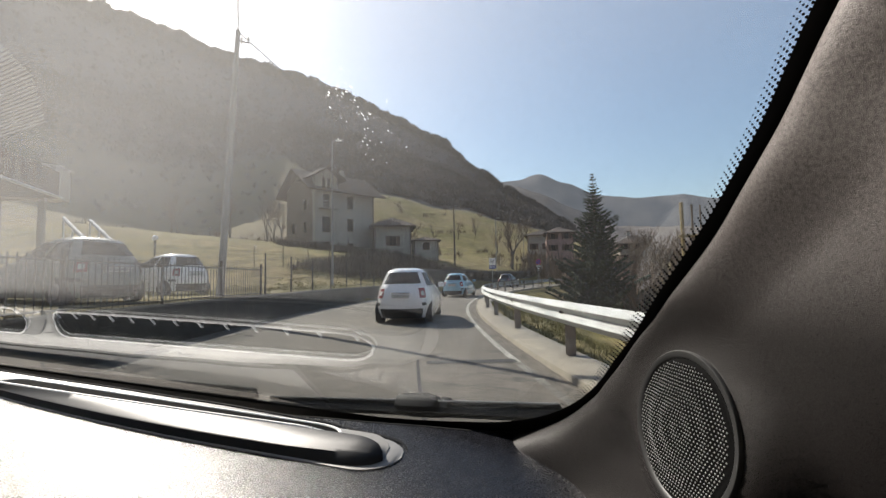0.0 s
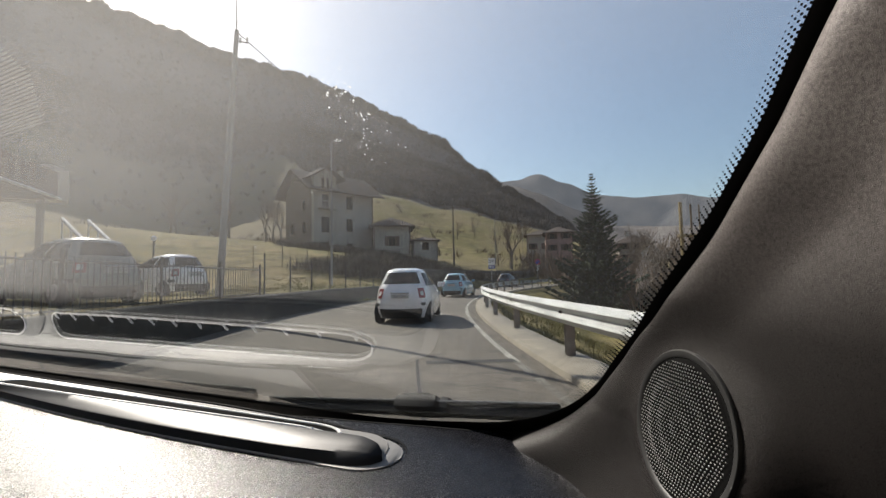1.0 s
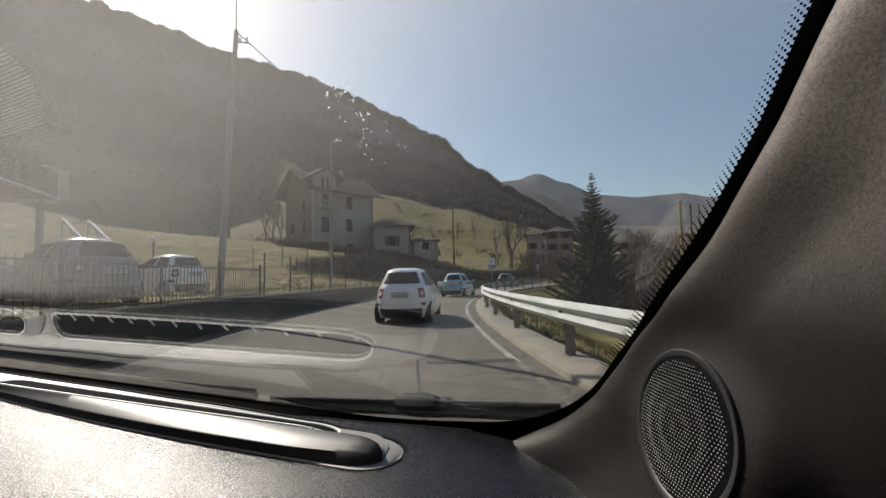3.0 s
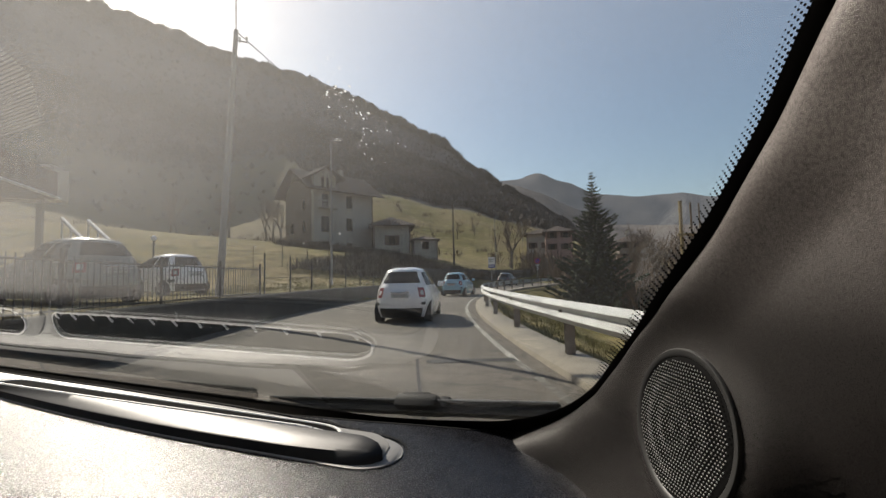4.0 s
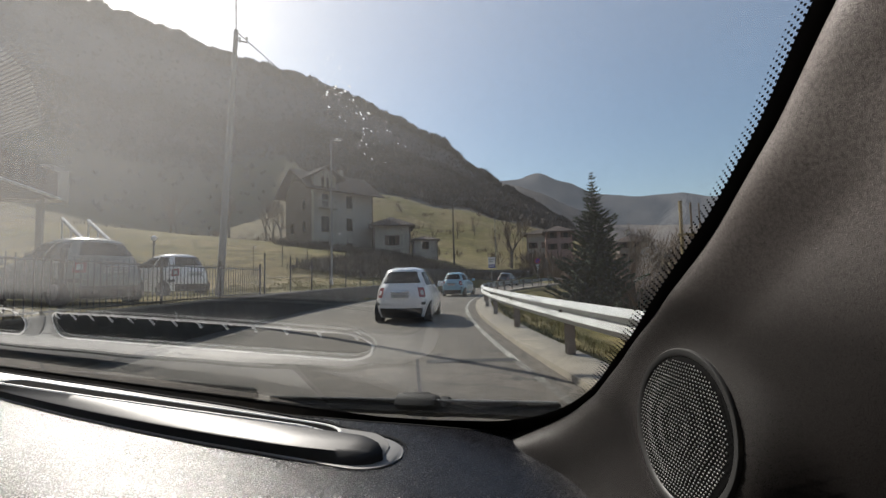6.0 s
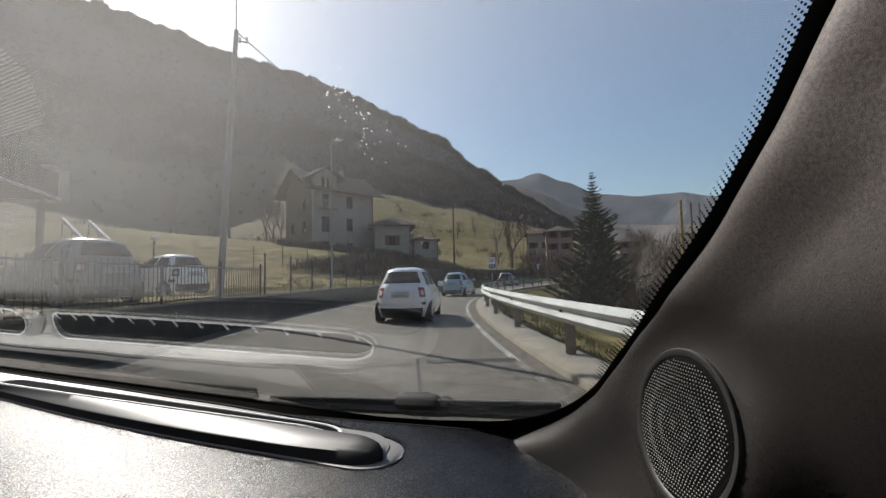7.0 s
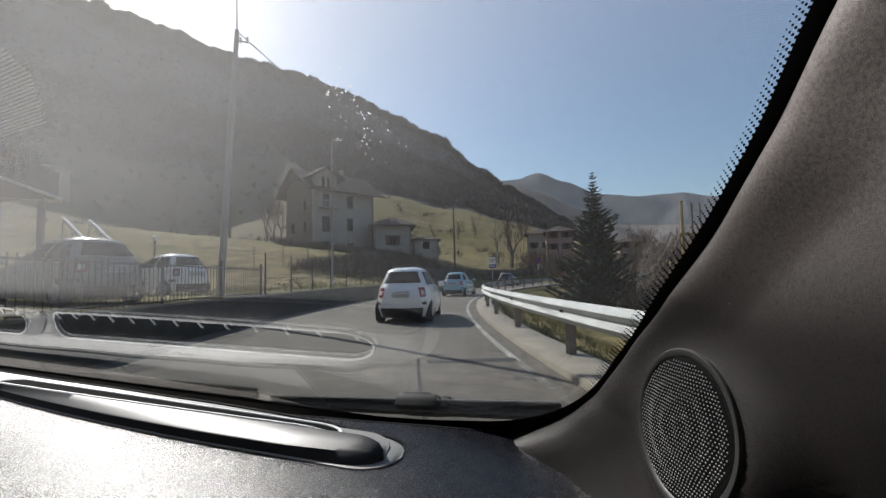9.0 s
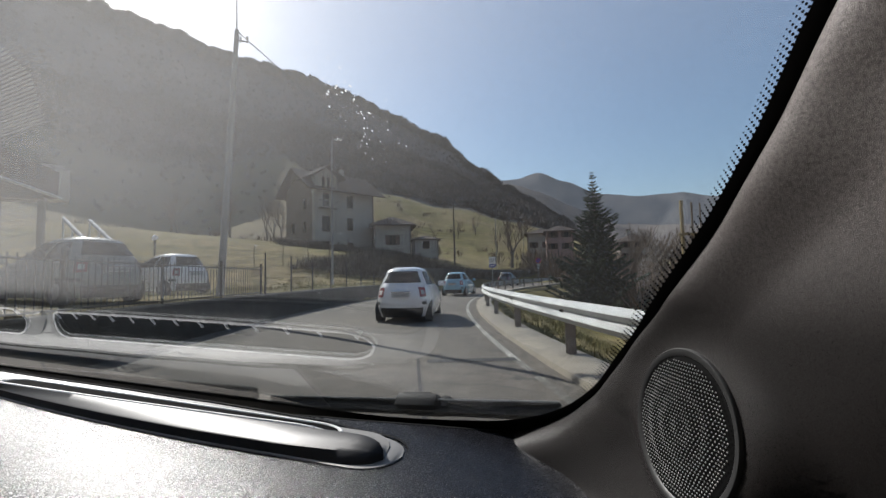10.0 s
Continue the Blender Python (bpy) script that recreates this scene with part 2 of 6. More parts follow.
def windscreen_material():
    """Clear glass, mirror coat by Fresnel, and a sunlit film added as glare."""
    m = bpy.data.materials.new("glare_veiled_windscreen_glass")
    m.use_nodes = True
    t = m.node_tree
    n, link = t.nodes, t.links.new
    n.remove(n["Principled BSDF"])
    clear, gloss, film, back = n.new("ShaderNodeBsdfTransparent"), n.new("ShaderNodeBsdfGlossy"), n.new("ShaderNodeBsdfTranslucent"), n.new("ShaderNodeMixShader")
    clear.inputs[0].default_value = (0.93, 0.945, 0.94, 1)
    gloss.inputs["Roughness"].default_value = 0.0
    fres, fifth, schlick = n.new("ShaderNodeLayerWeight"), n.new("ShaderNodeMath"), n.new("ShaderNodeMath")
    fres.inputs[0].default_value = 0.5
    fifth.operation, schlick.operation = "POWER", "MULTIPLY_ADD"
    fifth.inputs[1].default_value, schlick.inputs[1].default_value, schlick.inputs[2].default_value = 5.0, 0.82, 0.18
    link(fres.outputs["Facing"], fifth.inputs[0]), link(fifth.outputs[0], schlick.inputs[0])
    link(schlick.outputs[0], back.inputs[0]), link(clear.outputs[0], back.inputs[1]), link(gloss.outputs[0], back.inputs[2])
    film.inputs[0].default_value = (0.9, 0.86, 0.8, 1)
    co, cloud, fine_cloud = n.new("ShaderNodeTexCoord"), n.new("ShaderNodeTexNoise"), n.new("ShaderNodeTexNoise")
    cloud.inputs["Scale"].default_value, cloud.inputs["Detail"].default_value = 3.0, 4
    fine_cloud.inputs["Scale"].default_value, fine_cloud.inputs["Detail"].default_value = 140, 3
    sep, side, amount, total = n.new("ShaderNodeSeparateXYZ"), n.new("ShaderNodeMapRange"), n.new("ShaderNodeMath"), n.new("ShaderNodeMath")
    link(co.outputs["Object"], sep.inputs[0])
    link(co.outputs["Object"], cloud.inputs["Vector"]), link(co.outputs["Object"], fine_cloud.inputs["Vector"])
    side.interpolation_type = "SMOOTHSTEP"
    side.inputs["From Min"].default_value, side.inputs["From Max"].default_value = GLARE_FROM, GLARE_TO
    side.inputs["To Min"].default_value, side.inputs["To Max"].default_value = GLARE_LEAST, GLARE_MOST
    high = n.new("ShaderNodeMath")
    high.operation = "MULTIPLY_ADD"
    high.inputs[1].default_value = -4.0
    link(sep.outputs[1], high.inputs[0]), link(sep.outputs[0], high.inputs[2]), link(high.outputs[0], side.inputs["Value"])
    amount.operation, total.operation = "MULTIPLY_ADD", "MULTIPLY"
    amount.inputs[1].default_value, amount.inputs[2].default_value = 1.3, 0.35
    # The veil stops where the reflected vent hood would cut the glare off.
    tilt, hood_edge, left = n.new("ShaderNodeMath"), n.new("ShaderNodeMapRange"), n.new("ShaderNodeMath")
    tilt.operation, left.operation = "MULTIPLY_ADD", "MULTIPLY"
    tilt.inputs[1].default_value = 0.042
    link(sep.outputs[0], tilt.inputs[0]), link(sep.outputs[1], tilt.inputs[2]), link(tilt.outputs[0], hood_edge.inputs["Value"])
    hood_edge.interpolation_type = "SMOOTHSTEP"
    hood_edge.inputs["From Min"].default_value, hood_edge.inputs["From Max"].default_value = 0.240, 0.268
    hood_edge.inputs["To Min"].default_value, hood_edge.inputs["To Max"].default_value = 0.08, 1.0
    link(side.outputs[0], left.inputs[0]), link(hood_edge.outputs[0], left.inputs[1])
    link(cloud.outputs[0], amount.inputs[0]), link(amount.outputs[0], total.inputs[0]), link(left.outputs[0], total.inputs[1])
    veiled = n.new("ShaderNodeMixShader")
    link(total.outputs[0], veiled.inputs[0]), link(back.outputs[0], veiled.inputs[1]), link(film.outputs[0], veiled.inputs[2])
    link(veiled.outputs[0], n["Material Output"].inputs["Surface"])
    return m


# Extent and least and most strength of the glare veil painted on the glass.
GLARE_FROM, GLARE_TO, GLARE_LEAST, GLARE_MOST = -1.26, -2.3, 0.006, 0.127
GROUND, SCREEN_GLASS = ground_material(), windscreen_material()
SPECK = bpy.data.materials.new("dried_splash")
SPECK.use_nodes = True
tl = SPECK.node_tree.nodes.new("ShaderNodeBsdfTranslucent")
tl.inputs[0].default_value = (0.9, 0.9, 0.88, 1)
SPECK.node_tree.nodes.remove(SPECK.node_tree.nodes["Principled BSDF"])
SPECK.node_tree.links.new(tl.outputs[0], SPECK.node_tree.nodes["Material Output"].inputs["Surface"])


# ---- mesh helpers ----
def mesh_of(name, bm, mat, smooth=False, fix=True):
    if fix:
        bmesh.ops.recalc_face_normals(bm, faces=bm.faces)
    me = bpy.data.meshes.new(name)
    bm.to_mesh(me)
    bm.free()
    me.materials.append(mat)
    if smooth:
        me.shade_smooth()
        me.set_sharp_from_angle(angle=radians(42))
    return me


def part(name, bm, mat, parent, label="", smooth=False, m=None, kind=""):
    ob = new(name, mesh_of(name, bm, mat, smooth))
    ob.parent = parent
    if m is not None:
        ob.matrix_basis = m
    return tagged(ob, label, kind=kind)


def whole(name, bm, mat, label, category, group="", kind="", smooth=False, m=None):
    ob = new(name, mesh_of(name, bm, mat, smooth))
    if m is not None:
        ob.matrix_basis = m
    return tagged(ob, label, category, group, kind)


def base(name, m, label, category, group="", kind=""):
    ob = new(name)
    ob.matrix_basis = m
    return tagged(ob, label, category, group, kind)


def box(bm, x0, x1, y0, y1, z0, z1, m=None):
    v = [bm.verts.new((x, y, z)) for x in (x0, x1) for y in (y0, y1) for z in (z0, z1)]
    for f in ((0, 1, 3, 2), (4, 6, 7, 5), (0, 4, 5, 1), (2, 3, 7, 6), (0, 2, 6, 4), (1, 5, 7, 3)):
        bm.faces.new([v[i] for i in f])
    if m is not None:
        bmesh.ops.transform(bm, matrix=m, verts=v)
    return bm


def soft_box(*size, bevel=0.01, m=None):
    bm = box(bmesh.new(), *size)
    bmesh.ops.bevel(bm, geom=bm.edges[:], offset=bevel, segments=2, affect="EDGES", profile=0.6)
    if m is not None:
        bmesh.ops.transform(bm, matrix=m, verts=bm.verts)
    return bm


def tube(bm, a, b, r0, r1=None, sides=8, caps=True):
    """A tapered round bar from a to b."""
    a, b = Vector(a), Vector(b)
    r1 = r0 if r1 is None else r1
    q = (b - a).to_track_quat("Z", "Y")
    rings = []
    for p, r in ((a, r0), (b, r1)):
        rings.append([bm.verts.new(p + q @ Vector((r * math.cos(2 * math.pi * i / sides), r * math.sin(2 * math.pi * i / sides), 0))) for i in range(sides)])
    for i in range(sides):
        j = (i + 1) % sides
        bm.faces.new((rings[0][i], rings[0][j], rings[1][j], rings[1][i]))
    if caps:
        bm.faces.new(rings[0][::-1]), bm.faces.new(rings[1])
    return bm


def grid(bm, rows, close=False):
    """Faces over rows of points."""
    v = [[bm.verts.new(p) for p in row] for row in rows]
    for a, b in zip(v, v[1:]):
        n = len(a)
        for i in range(n if close else n - 1):
            j = (i + 1) % n
            bm.faces.new((a[i], a[j], b[j], b[i]))
    return v


def smooth_between(x, points):
    """A height read from a few (place, value) stations, eased between them."""
    if x <= points[0][0]:
        return points[0][1]
    for (a, u), (b, v) in zip(points, points[1:]):
        if x <= b:
            s = (x - a) / (b - a)
            return u + (v - u) * s * s * (3 - 2 * s) * 0.5 + (v - u) * s * 0.5
    return points[-1][1]


def ease(x, a, b):
    s = min(1.0, max(0.0, (x - a) / (b - a)))
    return s * s * (3 - 2 * s)


# ---- road line ----
def road_right(y):
    """x of the road's right edge line: straight past the car, then a bend to the right, then straight."""
    if y < 13:
        k = max(y, -6.0)
        return 0.8 + 0.0052 * (13 - k) ** 2 + (k - y) * 0.1
    k = min(y, 46.0)
    return 0.8 + 0.0077 * (k - 13) ** 2 + (y - k) * 0.5 - 0.0022 * max(0.0, y - 60) ** 2 * (1 if y < 170 else 0) - (26.6 + 0.48 * (y - 170) * 0.5 if y >= 170 else 0)


ROAD_WIDE = 6.2


def road_slope(y):
    return (road_right(y + 0.25) - road_right(y - 0.25)) / 0.5


def beside(y, off, z=0.0):
    """A point off metres to the right of the road's right edge line, square to the road, at the station y."""
    s = road_slope(y)
    k = 1 / math.hypot(1, s)
    return Vector((road_right(y) + off * k, y - off * s * k, z))


def ribbon(y0, y1, step, section):
    """Rows of a strip along the road; section: (offset, height) pairs."""
    n = max(2, int((y1 - y0) / step))
    return [[beside(y0 + (y1 - y0) * i / n, o, z) for o, z in section] for i in range(n + 1)]


RIDGE = ((-180, 14), (-90, 24), (-46.8, 27.4), (-38, 27.2), (-33, 26.9), (-27, 25.9), (-20.6, 25.2), (-13.5, 23.5), (-6, 20.9), (0.1, 18.0), (5.4, 13.6), (8.5, 11.2), (14, 7.5), (20, 3.0), (40, 1.5), (180, 14))
FAR_RIDGE = ((-180, 12), (-20, 12), (6.9, 12.5), (12.8, 12.9), (16.4, 11.9), (20.4, 9.9), (23.7, 9.4), (29.2, 9.1), (32, 8.6), (46, 6.0), (90, 9.0), (180, 12))
MID_RIDGE = ((-180, 8), (-30, 14), (0, 14), (7, 12.5), (10, 11.9), (13, 10.8), (17, 8.8), (21, 6.6), (26, 4.6), (32, 3.5), (50, 3.0), (180, 8))
MEADOW_TOP = ((-180, 6), (-46, 8.0), (-37.7, 6.4), (-29.8, 5.2), (-23.5, 7.4), (-16.4, 11.0), (-9.1, 11.4), (1.4, 8.9), (12.6, 6.0), (17, 4.2), (28.8, 1.2), (60, -1.5), (180, 6))


def near_ground(x, y):
    e = x - road_right(max(-70.0, min(165.0, y)))
    if e > 0.95:
        return -0.06 - 2.4 * ease(e, 0.95, 8.0) + 0.4 * ease(e, 10, 40)
    if e < -ROAD_WIDE - 0.55:
        d = -e - ROAD_WIDE - 0.6
        lot = 0.80
        slope = lot + 0.27 * min(d, 11.0) + 0.13 * max(0.0, d - 11.0)
        k = ease(y, 22, 44) if y > 0 else 0
        flat = lot + 0.12 * max(0.0, d - 12)
        return (flat * (1 - k) + slope * k) * ease(d, -0.05, 0.25) - 0.1 * (1 - ease(d, -0.05, 0.25))
    return -0.1


def hill(r, az):
    """Height of the valley's sides at the distance r and the azimuth az."""
    t = lambda table: math.tan(radians(smooth_between(az, table)))
    bend = 9.0 * noise.noise((r * 0.006, az * 0.05, 2.0)) * ease(r, 150, 300) + 2.2 * noise.noise((r * 0.03, az * 0.3, 5.0)) * ease(r, 120, 250)
    bend += 25 * ease(r, 800, 1300) * (noise.noise((r * 0.0016, az * 0.12, 8.0)) + 0.5 * noise.noise((r * 0.004, az * 0.35, 3.0))) * (1 - ease(r, 1750, 1900))
    stations = ((90, 1.22 + 90 * t(MEADOW_TOP) * 0.42), (170, 1.22 + 170 * t(MEADOW_TOP)), (320, 320 * (t(RIDGE) * 0.62 + t(MEADOW_TOP) * 0.38)), (480, 480 * t(RIDGE)),
                (640, 640 * (t(RIDGE) * 0.25 + t(MID_RIDGE) * 0.6)), (900, 900 * t(MID_RIDGE)), (1900, 1900 * t(FAR_RIDGE) * 0.62), (4200, -60))
    return smooth_between(r, stations) + bend * (0.35 if r > 800 else ease(480, r - 400, r + 1))


def ground_height(x, y):
    r, az = math.hypot(x, y), math.degrees(math.atan2(x, y))
    k = ease(r, 62, 125)
    return near_ground(x, y) * (1 - k) + hill(r, az) * k if k > 0 else near_ground(x, y)


def build_ground():
    radii = [0.0]
    r = 1.2
    while r < 4200:
        radii.append(r)
        r *= 1.045 if r < 700 else 1.08
    turns = 300
    bm = bmesh.new()
    layer = bm.verts.layers.float.new("woods")
    rings = []
    for r in radii[1:]:
        ring = []
        for i in range(turns):
            az = 360.0 * i / turns - 180
            x, y = r * math.sin(radians(az)), r * math.cos(radians(az))
            v = bm.verts.new((x, y, ground_height(x, y)))
            patch = noise.noise((x * 0.012, y * 0.012, 0.0))
            edge = 1 - ease(az, -21, -15)
            v[layer] = max(ease(r + 45 * patch, 165 + 50 * edge, 185 + 75 * edge), (0.42 + 0.5 * patch) * ease(r + 20 * patch, 95, 130) * (1 - ease(az, -21, -15)) * ease(az, -75, -60))
            ring.append(v)
        rings.append(ring)
    top = bm.verts.new((0, 0, -0.1))
    for i in range(turns):
        bm.faces.new((top, rings[0][(i + 1) % turns], rings[0][i]))
    for a, b in zip(rings, rings[1:]):
        for i in range(turns):
            j = (i + 1) % turns
            bm.faces.new((a[i], a[j], b[j], b[i]))
    whole("ground", bm, GROUND, "dry green meadow rising to leafless wooded hills", "ground", kind="structure", smooth=True)


build_ground()


def build_backdrop():
    """The distant mountains across the valley's end; air haze is their faint emission colour."""
    m = bpy.data.materials.new("distant_mountain_haze")
    m.use_nodes = True
    n, link = m.node_tree.nodes, m.node_tree.links.new
    b = n["Principled BSDF"]
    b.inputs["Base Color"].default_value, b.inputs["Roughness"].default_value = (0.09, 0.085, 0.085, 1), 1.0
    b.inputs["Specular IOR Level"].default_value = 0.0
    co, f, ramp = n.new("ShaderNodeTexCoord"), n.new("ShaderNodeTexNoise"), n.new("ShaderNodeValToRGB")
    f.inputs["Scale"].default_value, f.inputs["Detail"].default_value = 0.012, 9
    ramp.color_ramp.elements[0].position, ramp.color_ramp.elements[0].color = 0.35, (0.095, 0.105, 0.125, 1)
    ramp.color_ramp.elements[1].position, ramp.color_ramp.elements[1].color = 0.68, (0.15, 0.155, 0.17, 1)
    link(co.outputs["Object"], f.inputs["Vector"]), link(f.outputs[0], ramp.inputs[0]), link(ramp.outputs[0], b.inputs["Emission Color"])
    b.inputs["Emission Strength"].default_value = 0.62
    rows = []
    for j in range(15):
        k = j / 14
        r = 2100 + 500 * k
        row = []
        for i in range(301):
            az = -60 + 130 * i / 300
            e = smooth_between(az, FAR_RIDGE) + (0.25 * noise.noise((az * 0.35, 1.0, 4.0)) + 0.1 * noise.noise((az * 1.6, 2.0, 4.0)))
            fold = 1 + 0.12 * noise.noise((az * 0.22 + 3 * k, k * 2.5, 7.0)) * math.sin(math.pi * k)
            row.append((r * math.sin(radians(az)), r * math.cos(radians(az)), -40 + (40 + 2600 * math.tan(radians(e))) * (math.sin(k * math.pi / 2) ** 1.1) * fold))
        rows.append(row)
    bm = bmesh.new()
    grid(bm, rows)
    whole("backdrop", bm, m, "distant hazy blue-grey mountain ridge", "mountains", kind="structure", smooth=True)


build_backdrop()
bm = bmesh.new()
grid(bm, ribbon(-70, 165, 1.0, ((-ROAD_WIDE - 0.35, -0.02), (-ROAD_WIDE + 0.2, 0.0), (-3.1, 0.03), (0.0, 0.0), (0.36, -0.03))))
whole("road", bm, ASPHALT, "worn grey asphalt road with patches and cracks", "road", kind="structure", smooth=True)


def road_strip(name, y0, y1, o0, o1, mat, label, category, lift=0.006):
    z = lambda o: (0.03 - abs(o + 3.1) * 0.03 / 3.1 if o < 0 else 0.0) + lift
    bm = bmesh.new()
    grid(bm, ribbon(y0, y1, 0.5, ((o0, z(o0)), (o1, z(o1)))))
    whole(name, bm, mat, label, category, kind="structure")


for y0, y1, paint in ((-60, 5.2, PAINT_WORN), (5.5, 6.2, PAINT_WORN), (6.2, 120, PAINT_LINE)):
    road_strip("edge_line", y0, y1, -0.07, 0.04, paint, "worn white painted line along the road's edge", "road marking")
road_strip("edge_line", -60, 150, -ROAD_WIDE + 0.35, -ROAD_WIDE + 0.47, PAINT_WORN, "worn white painted line along the far road edge", "road marking")
for y0, y1, o0, o1 in ((3.4, 6.6, -1.45, -1.41), (6.2, 6.45, -1.3, 0.0)):
    road_strip("crack_seal", y0, y1, o0, o1, PATCH, "dark bitumen seal over a crack in the road", "road patch", 0.007)

# concrete verge with a low kerb on which the guard rail stands
bm = bmesh.new()
grid(bm, ribbon(-1.5, 120, 0.8, ((0.34, -0.06), (0.36, 0.05), (0.4, 0.07), (0.95, 0.09), (1.0, 0.06), (1.02, -0.6))))
whole("verge_kerb", bm, CONCRETE, "pale weathered concrete verge under the guard rail", "kerb", kind="structure", smooth=True)
# low retaining wall along the other side
bm = bmesh.new()
grid(bm, ribbon(-40, 31, 0.8, ((-ROAD_WIDE - 0.3, -0.1), (-ROAD_WIDE - 0.32, 0.76), (-ROAD_WIDE - 0.36, 0.8), (-ROAD_WIDE - 0.6, 0.8), (-ROAD_WIDE - 0.64, 0.5))))
whole("retaining_wall", bm, WALL_STONE, "low grey rendered retaining wall with a coping", "wall", kind="structure", smooth=True)
bm = bmesh.new()
grid(bm, ribbon(31, 110, 1.5, ((-ROAD_WIDE - 0.3, -0.1), (-ROAD_WIDE - 0.42, 2.0), (-ROAD_WIDE - 0.46, 2.05), (-ROAD_WIDE - 0.8, 2.05), (-ROAD_WIDE - 0.84, 0.5))))
whole("retaining_wall", bm, WALL_STONE, "tall dark stone retaining wall below the meadow", "wall", kind="structure", smooth=True)


# ---- guard rail ----
def guard_rail(y0, y1, label):
    rail = base("guard_rail", Matrix.Translation(beside(y0, 0.66)), label, "guard rail", "guard rails of the road")
    inv = rail.matrix_basis.inverted()
    wave = []
    for i in range(17):
        s = i / 16
        wave.append((0.0 - 0.042 * (1 - math.cos(4 * math.pi * s)) * 0.5 * 2 + 0.04, 0.54 + 0.32 * s))
    rows = []
    n = max(4, int((y1 - y0) / 0.9))
    for i in range(n + 1):
        y = y0 + (y1 - y0) * i / n
        rows.append([inv @ beside(y, 0.62 + o, z) for o, z in wave] + [inv @ beside(y, 0.625 + o, z) for o, z in wave[::-1]])
    bm = bmesh.new()
    grid(bm, rows, close=True)
    part("beam", bm, GALVANISED, rail, "white galvanised steel beam with two waves", smooth=True)
    y = y0 + 0.76
    while y < y1:
        s = math.degrees(math.atan(road_slope(y)))
        m = inv @ Matrix.Translation(beside(y, 0.76)) @ pose(0, 0, 0, 0, 0, -s)
        bm = box(bmesh.new(), -0.06, 0.06, -0.05, -0.042, -0.1, 0.8)
        box(bm, -0.06, 0.06, 0.042, 0.05, -0.1, 0.8), box(bm, 0.052, 0.06, -0.05, 0.05, -0.1, 0.8)
        box(bm, -0.12, -0.06, -0.04, 0.04, 0.6, 0.78)
        post = part("post", bm, RAIL_POST, rail, m=m)
        part("bolt", tube(bmesh.new(), (-0.15, 0, 0.7), (-0.11, 0, 0.7), 0.016, sides=6), IRON, post)
        y += 3.4


guard_rail(-1.4, 40, "white galvanised double-wave guard rail on a concrete verge")
guard_rail(-68, -36, "white galvanised guard rail along the river")
guard_rail(40.5, 118, "white galvanised guard rail beyond the bend")


# ---- fences ----
def picket_fence(y0, y1):
    f = base("picket_fence", Matrix.Translation(beside(y0, -ROAD_WIDE - 0.48, 0.76)), "dark iron picket fence on the low wall", "fence", "fences of the car park")
    inv = f.matrix_basis.inverted()
    p = lambda y, z: inv @ beside(y, -ROAD_WIDE - 0.48, z)
    rails = 8
    for z in (0.86, 1.6):
        bm = bmesh.new()
        for i in range(rails):
            tube(bm, p(y0 + (y1 - y0) * i / rails, z), p(y0 + (y1 - y0) * (i + 1) / rails, z), 0.018, sides=6)
        part("rail", bm, IRON, f)
    y = y0
    picket = mesh_of("picket", tube(bmesh.new(), (0, 0, 0), (0, 0, 0.92), 0.009, sides=5), IRON)
    while y < y1:
        ob = new("picket", picket)
        ob.parent = f
        ob.matrix_basis = Matrix.Translation(p(y, 0.76))
        y += 0.13
    y = y0
    while y <= y1 + 0.01:
        part("post", tube(bmesh.new(), p(y, 0.7), p(y, 1.78), 0.03, sides=8), IRON, f)
        y += 2.3


def wire_fence(y0, y1):
    f = base("wire_fence", Matrix.Translation(beside(y0, -ROAD_WIDE - 0.48, 0.76)), "thin wire fence on iron posts above the wall", "fence", "fences of the car park")
    inv = f.matrix_basis.inverted()
    p = lambda y, z: inv @ beside(y, -ROAD_WIDE - 0.48, z)
    y = y0
    while y <= y1 + 0.01:
        part("post", tube(bmesh.new(), p(y, 0.7), p(y, 2.15), 0.028, sides=8), IRON, f)
        y += 2.0
    for z in (0.95, 1.35, 1.75, 2.08):
        bm = bmesh.new()
        n = int((y1 - y0) / 2)
        for i in range(n):
            tube(bm, p(y0 + 2 * i, z), p(y0 + 2 * i + 2, z), 0.005, sides=4, caps=False)
        part("wire", bm, IRON, f)


picket_fence(2.2, 13.7)


def garden_fence(y0, y1):
    f = base("garden_fence", Matrix.Translation(beside(y0, 0.85, 0.0)), "brown iron fence on a low concrete wall", "fence")
    inv = f.matrix_basis.inverted()
    p = lambda y, z: inv @ beside(y, 0.85, z)
    bm = bmesh.new()
    grid(bm, [[inv @ beside(y0 + (y1 - y0) * i / 10, o, z) for o, z in ((0.7, -0.3), (0.7, 0.35), (1.0, 0.35), (1.0, -0.3))] for i in range(11)])
    part("plinth", bm, CONCRETE, f)
    for z in (0.5, 1.65):
        part("rail", tube(bmesh.new(), p(y0, z), p(y1, z), 0.02, sides=6), IRON, f)
    picket = mesh_of("picket", tube(bmesh.new(), (0, 0, 0), (0, 0, 1.4), 0.01, sides=5), IRON)
    for i in range(int((y1 - y0) / 0.14)):
        ob = new("picket", picket)
        ob.parent, ob.matrix_basis = f, Matrix.Translation(p(y0 + 0.14 * i, 0.33))
    for i in range(5):
        part("post", tube(bmesh.new(), p(y0 + (y1 - y0) * i / 4, 0.1), p(y0 + (y1 - y0) * i / 4, 1.85), 0.035), IRON, f)


garden_fence(-15.0, -2.0)


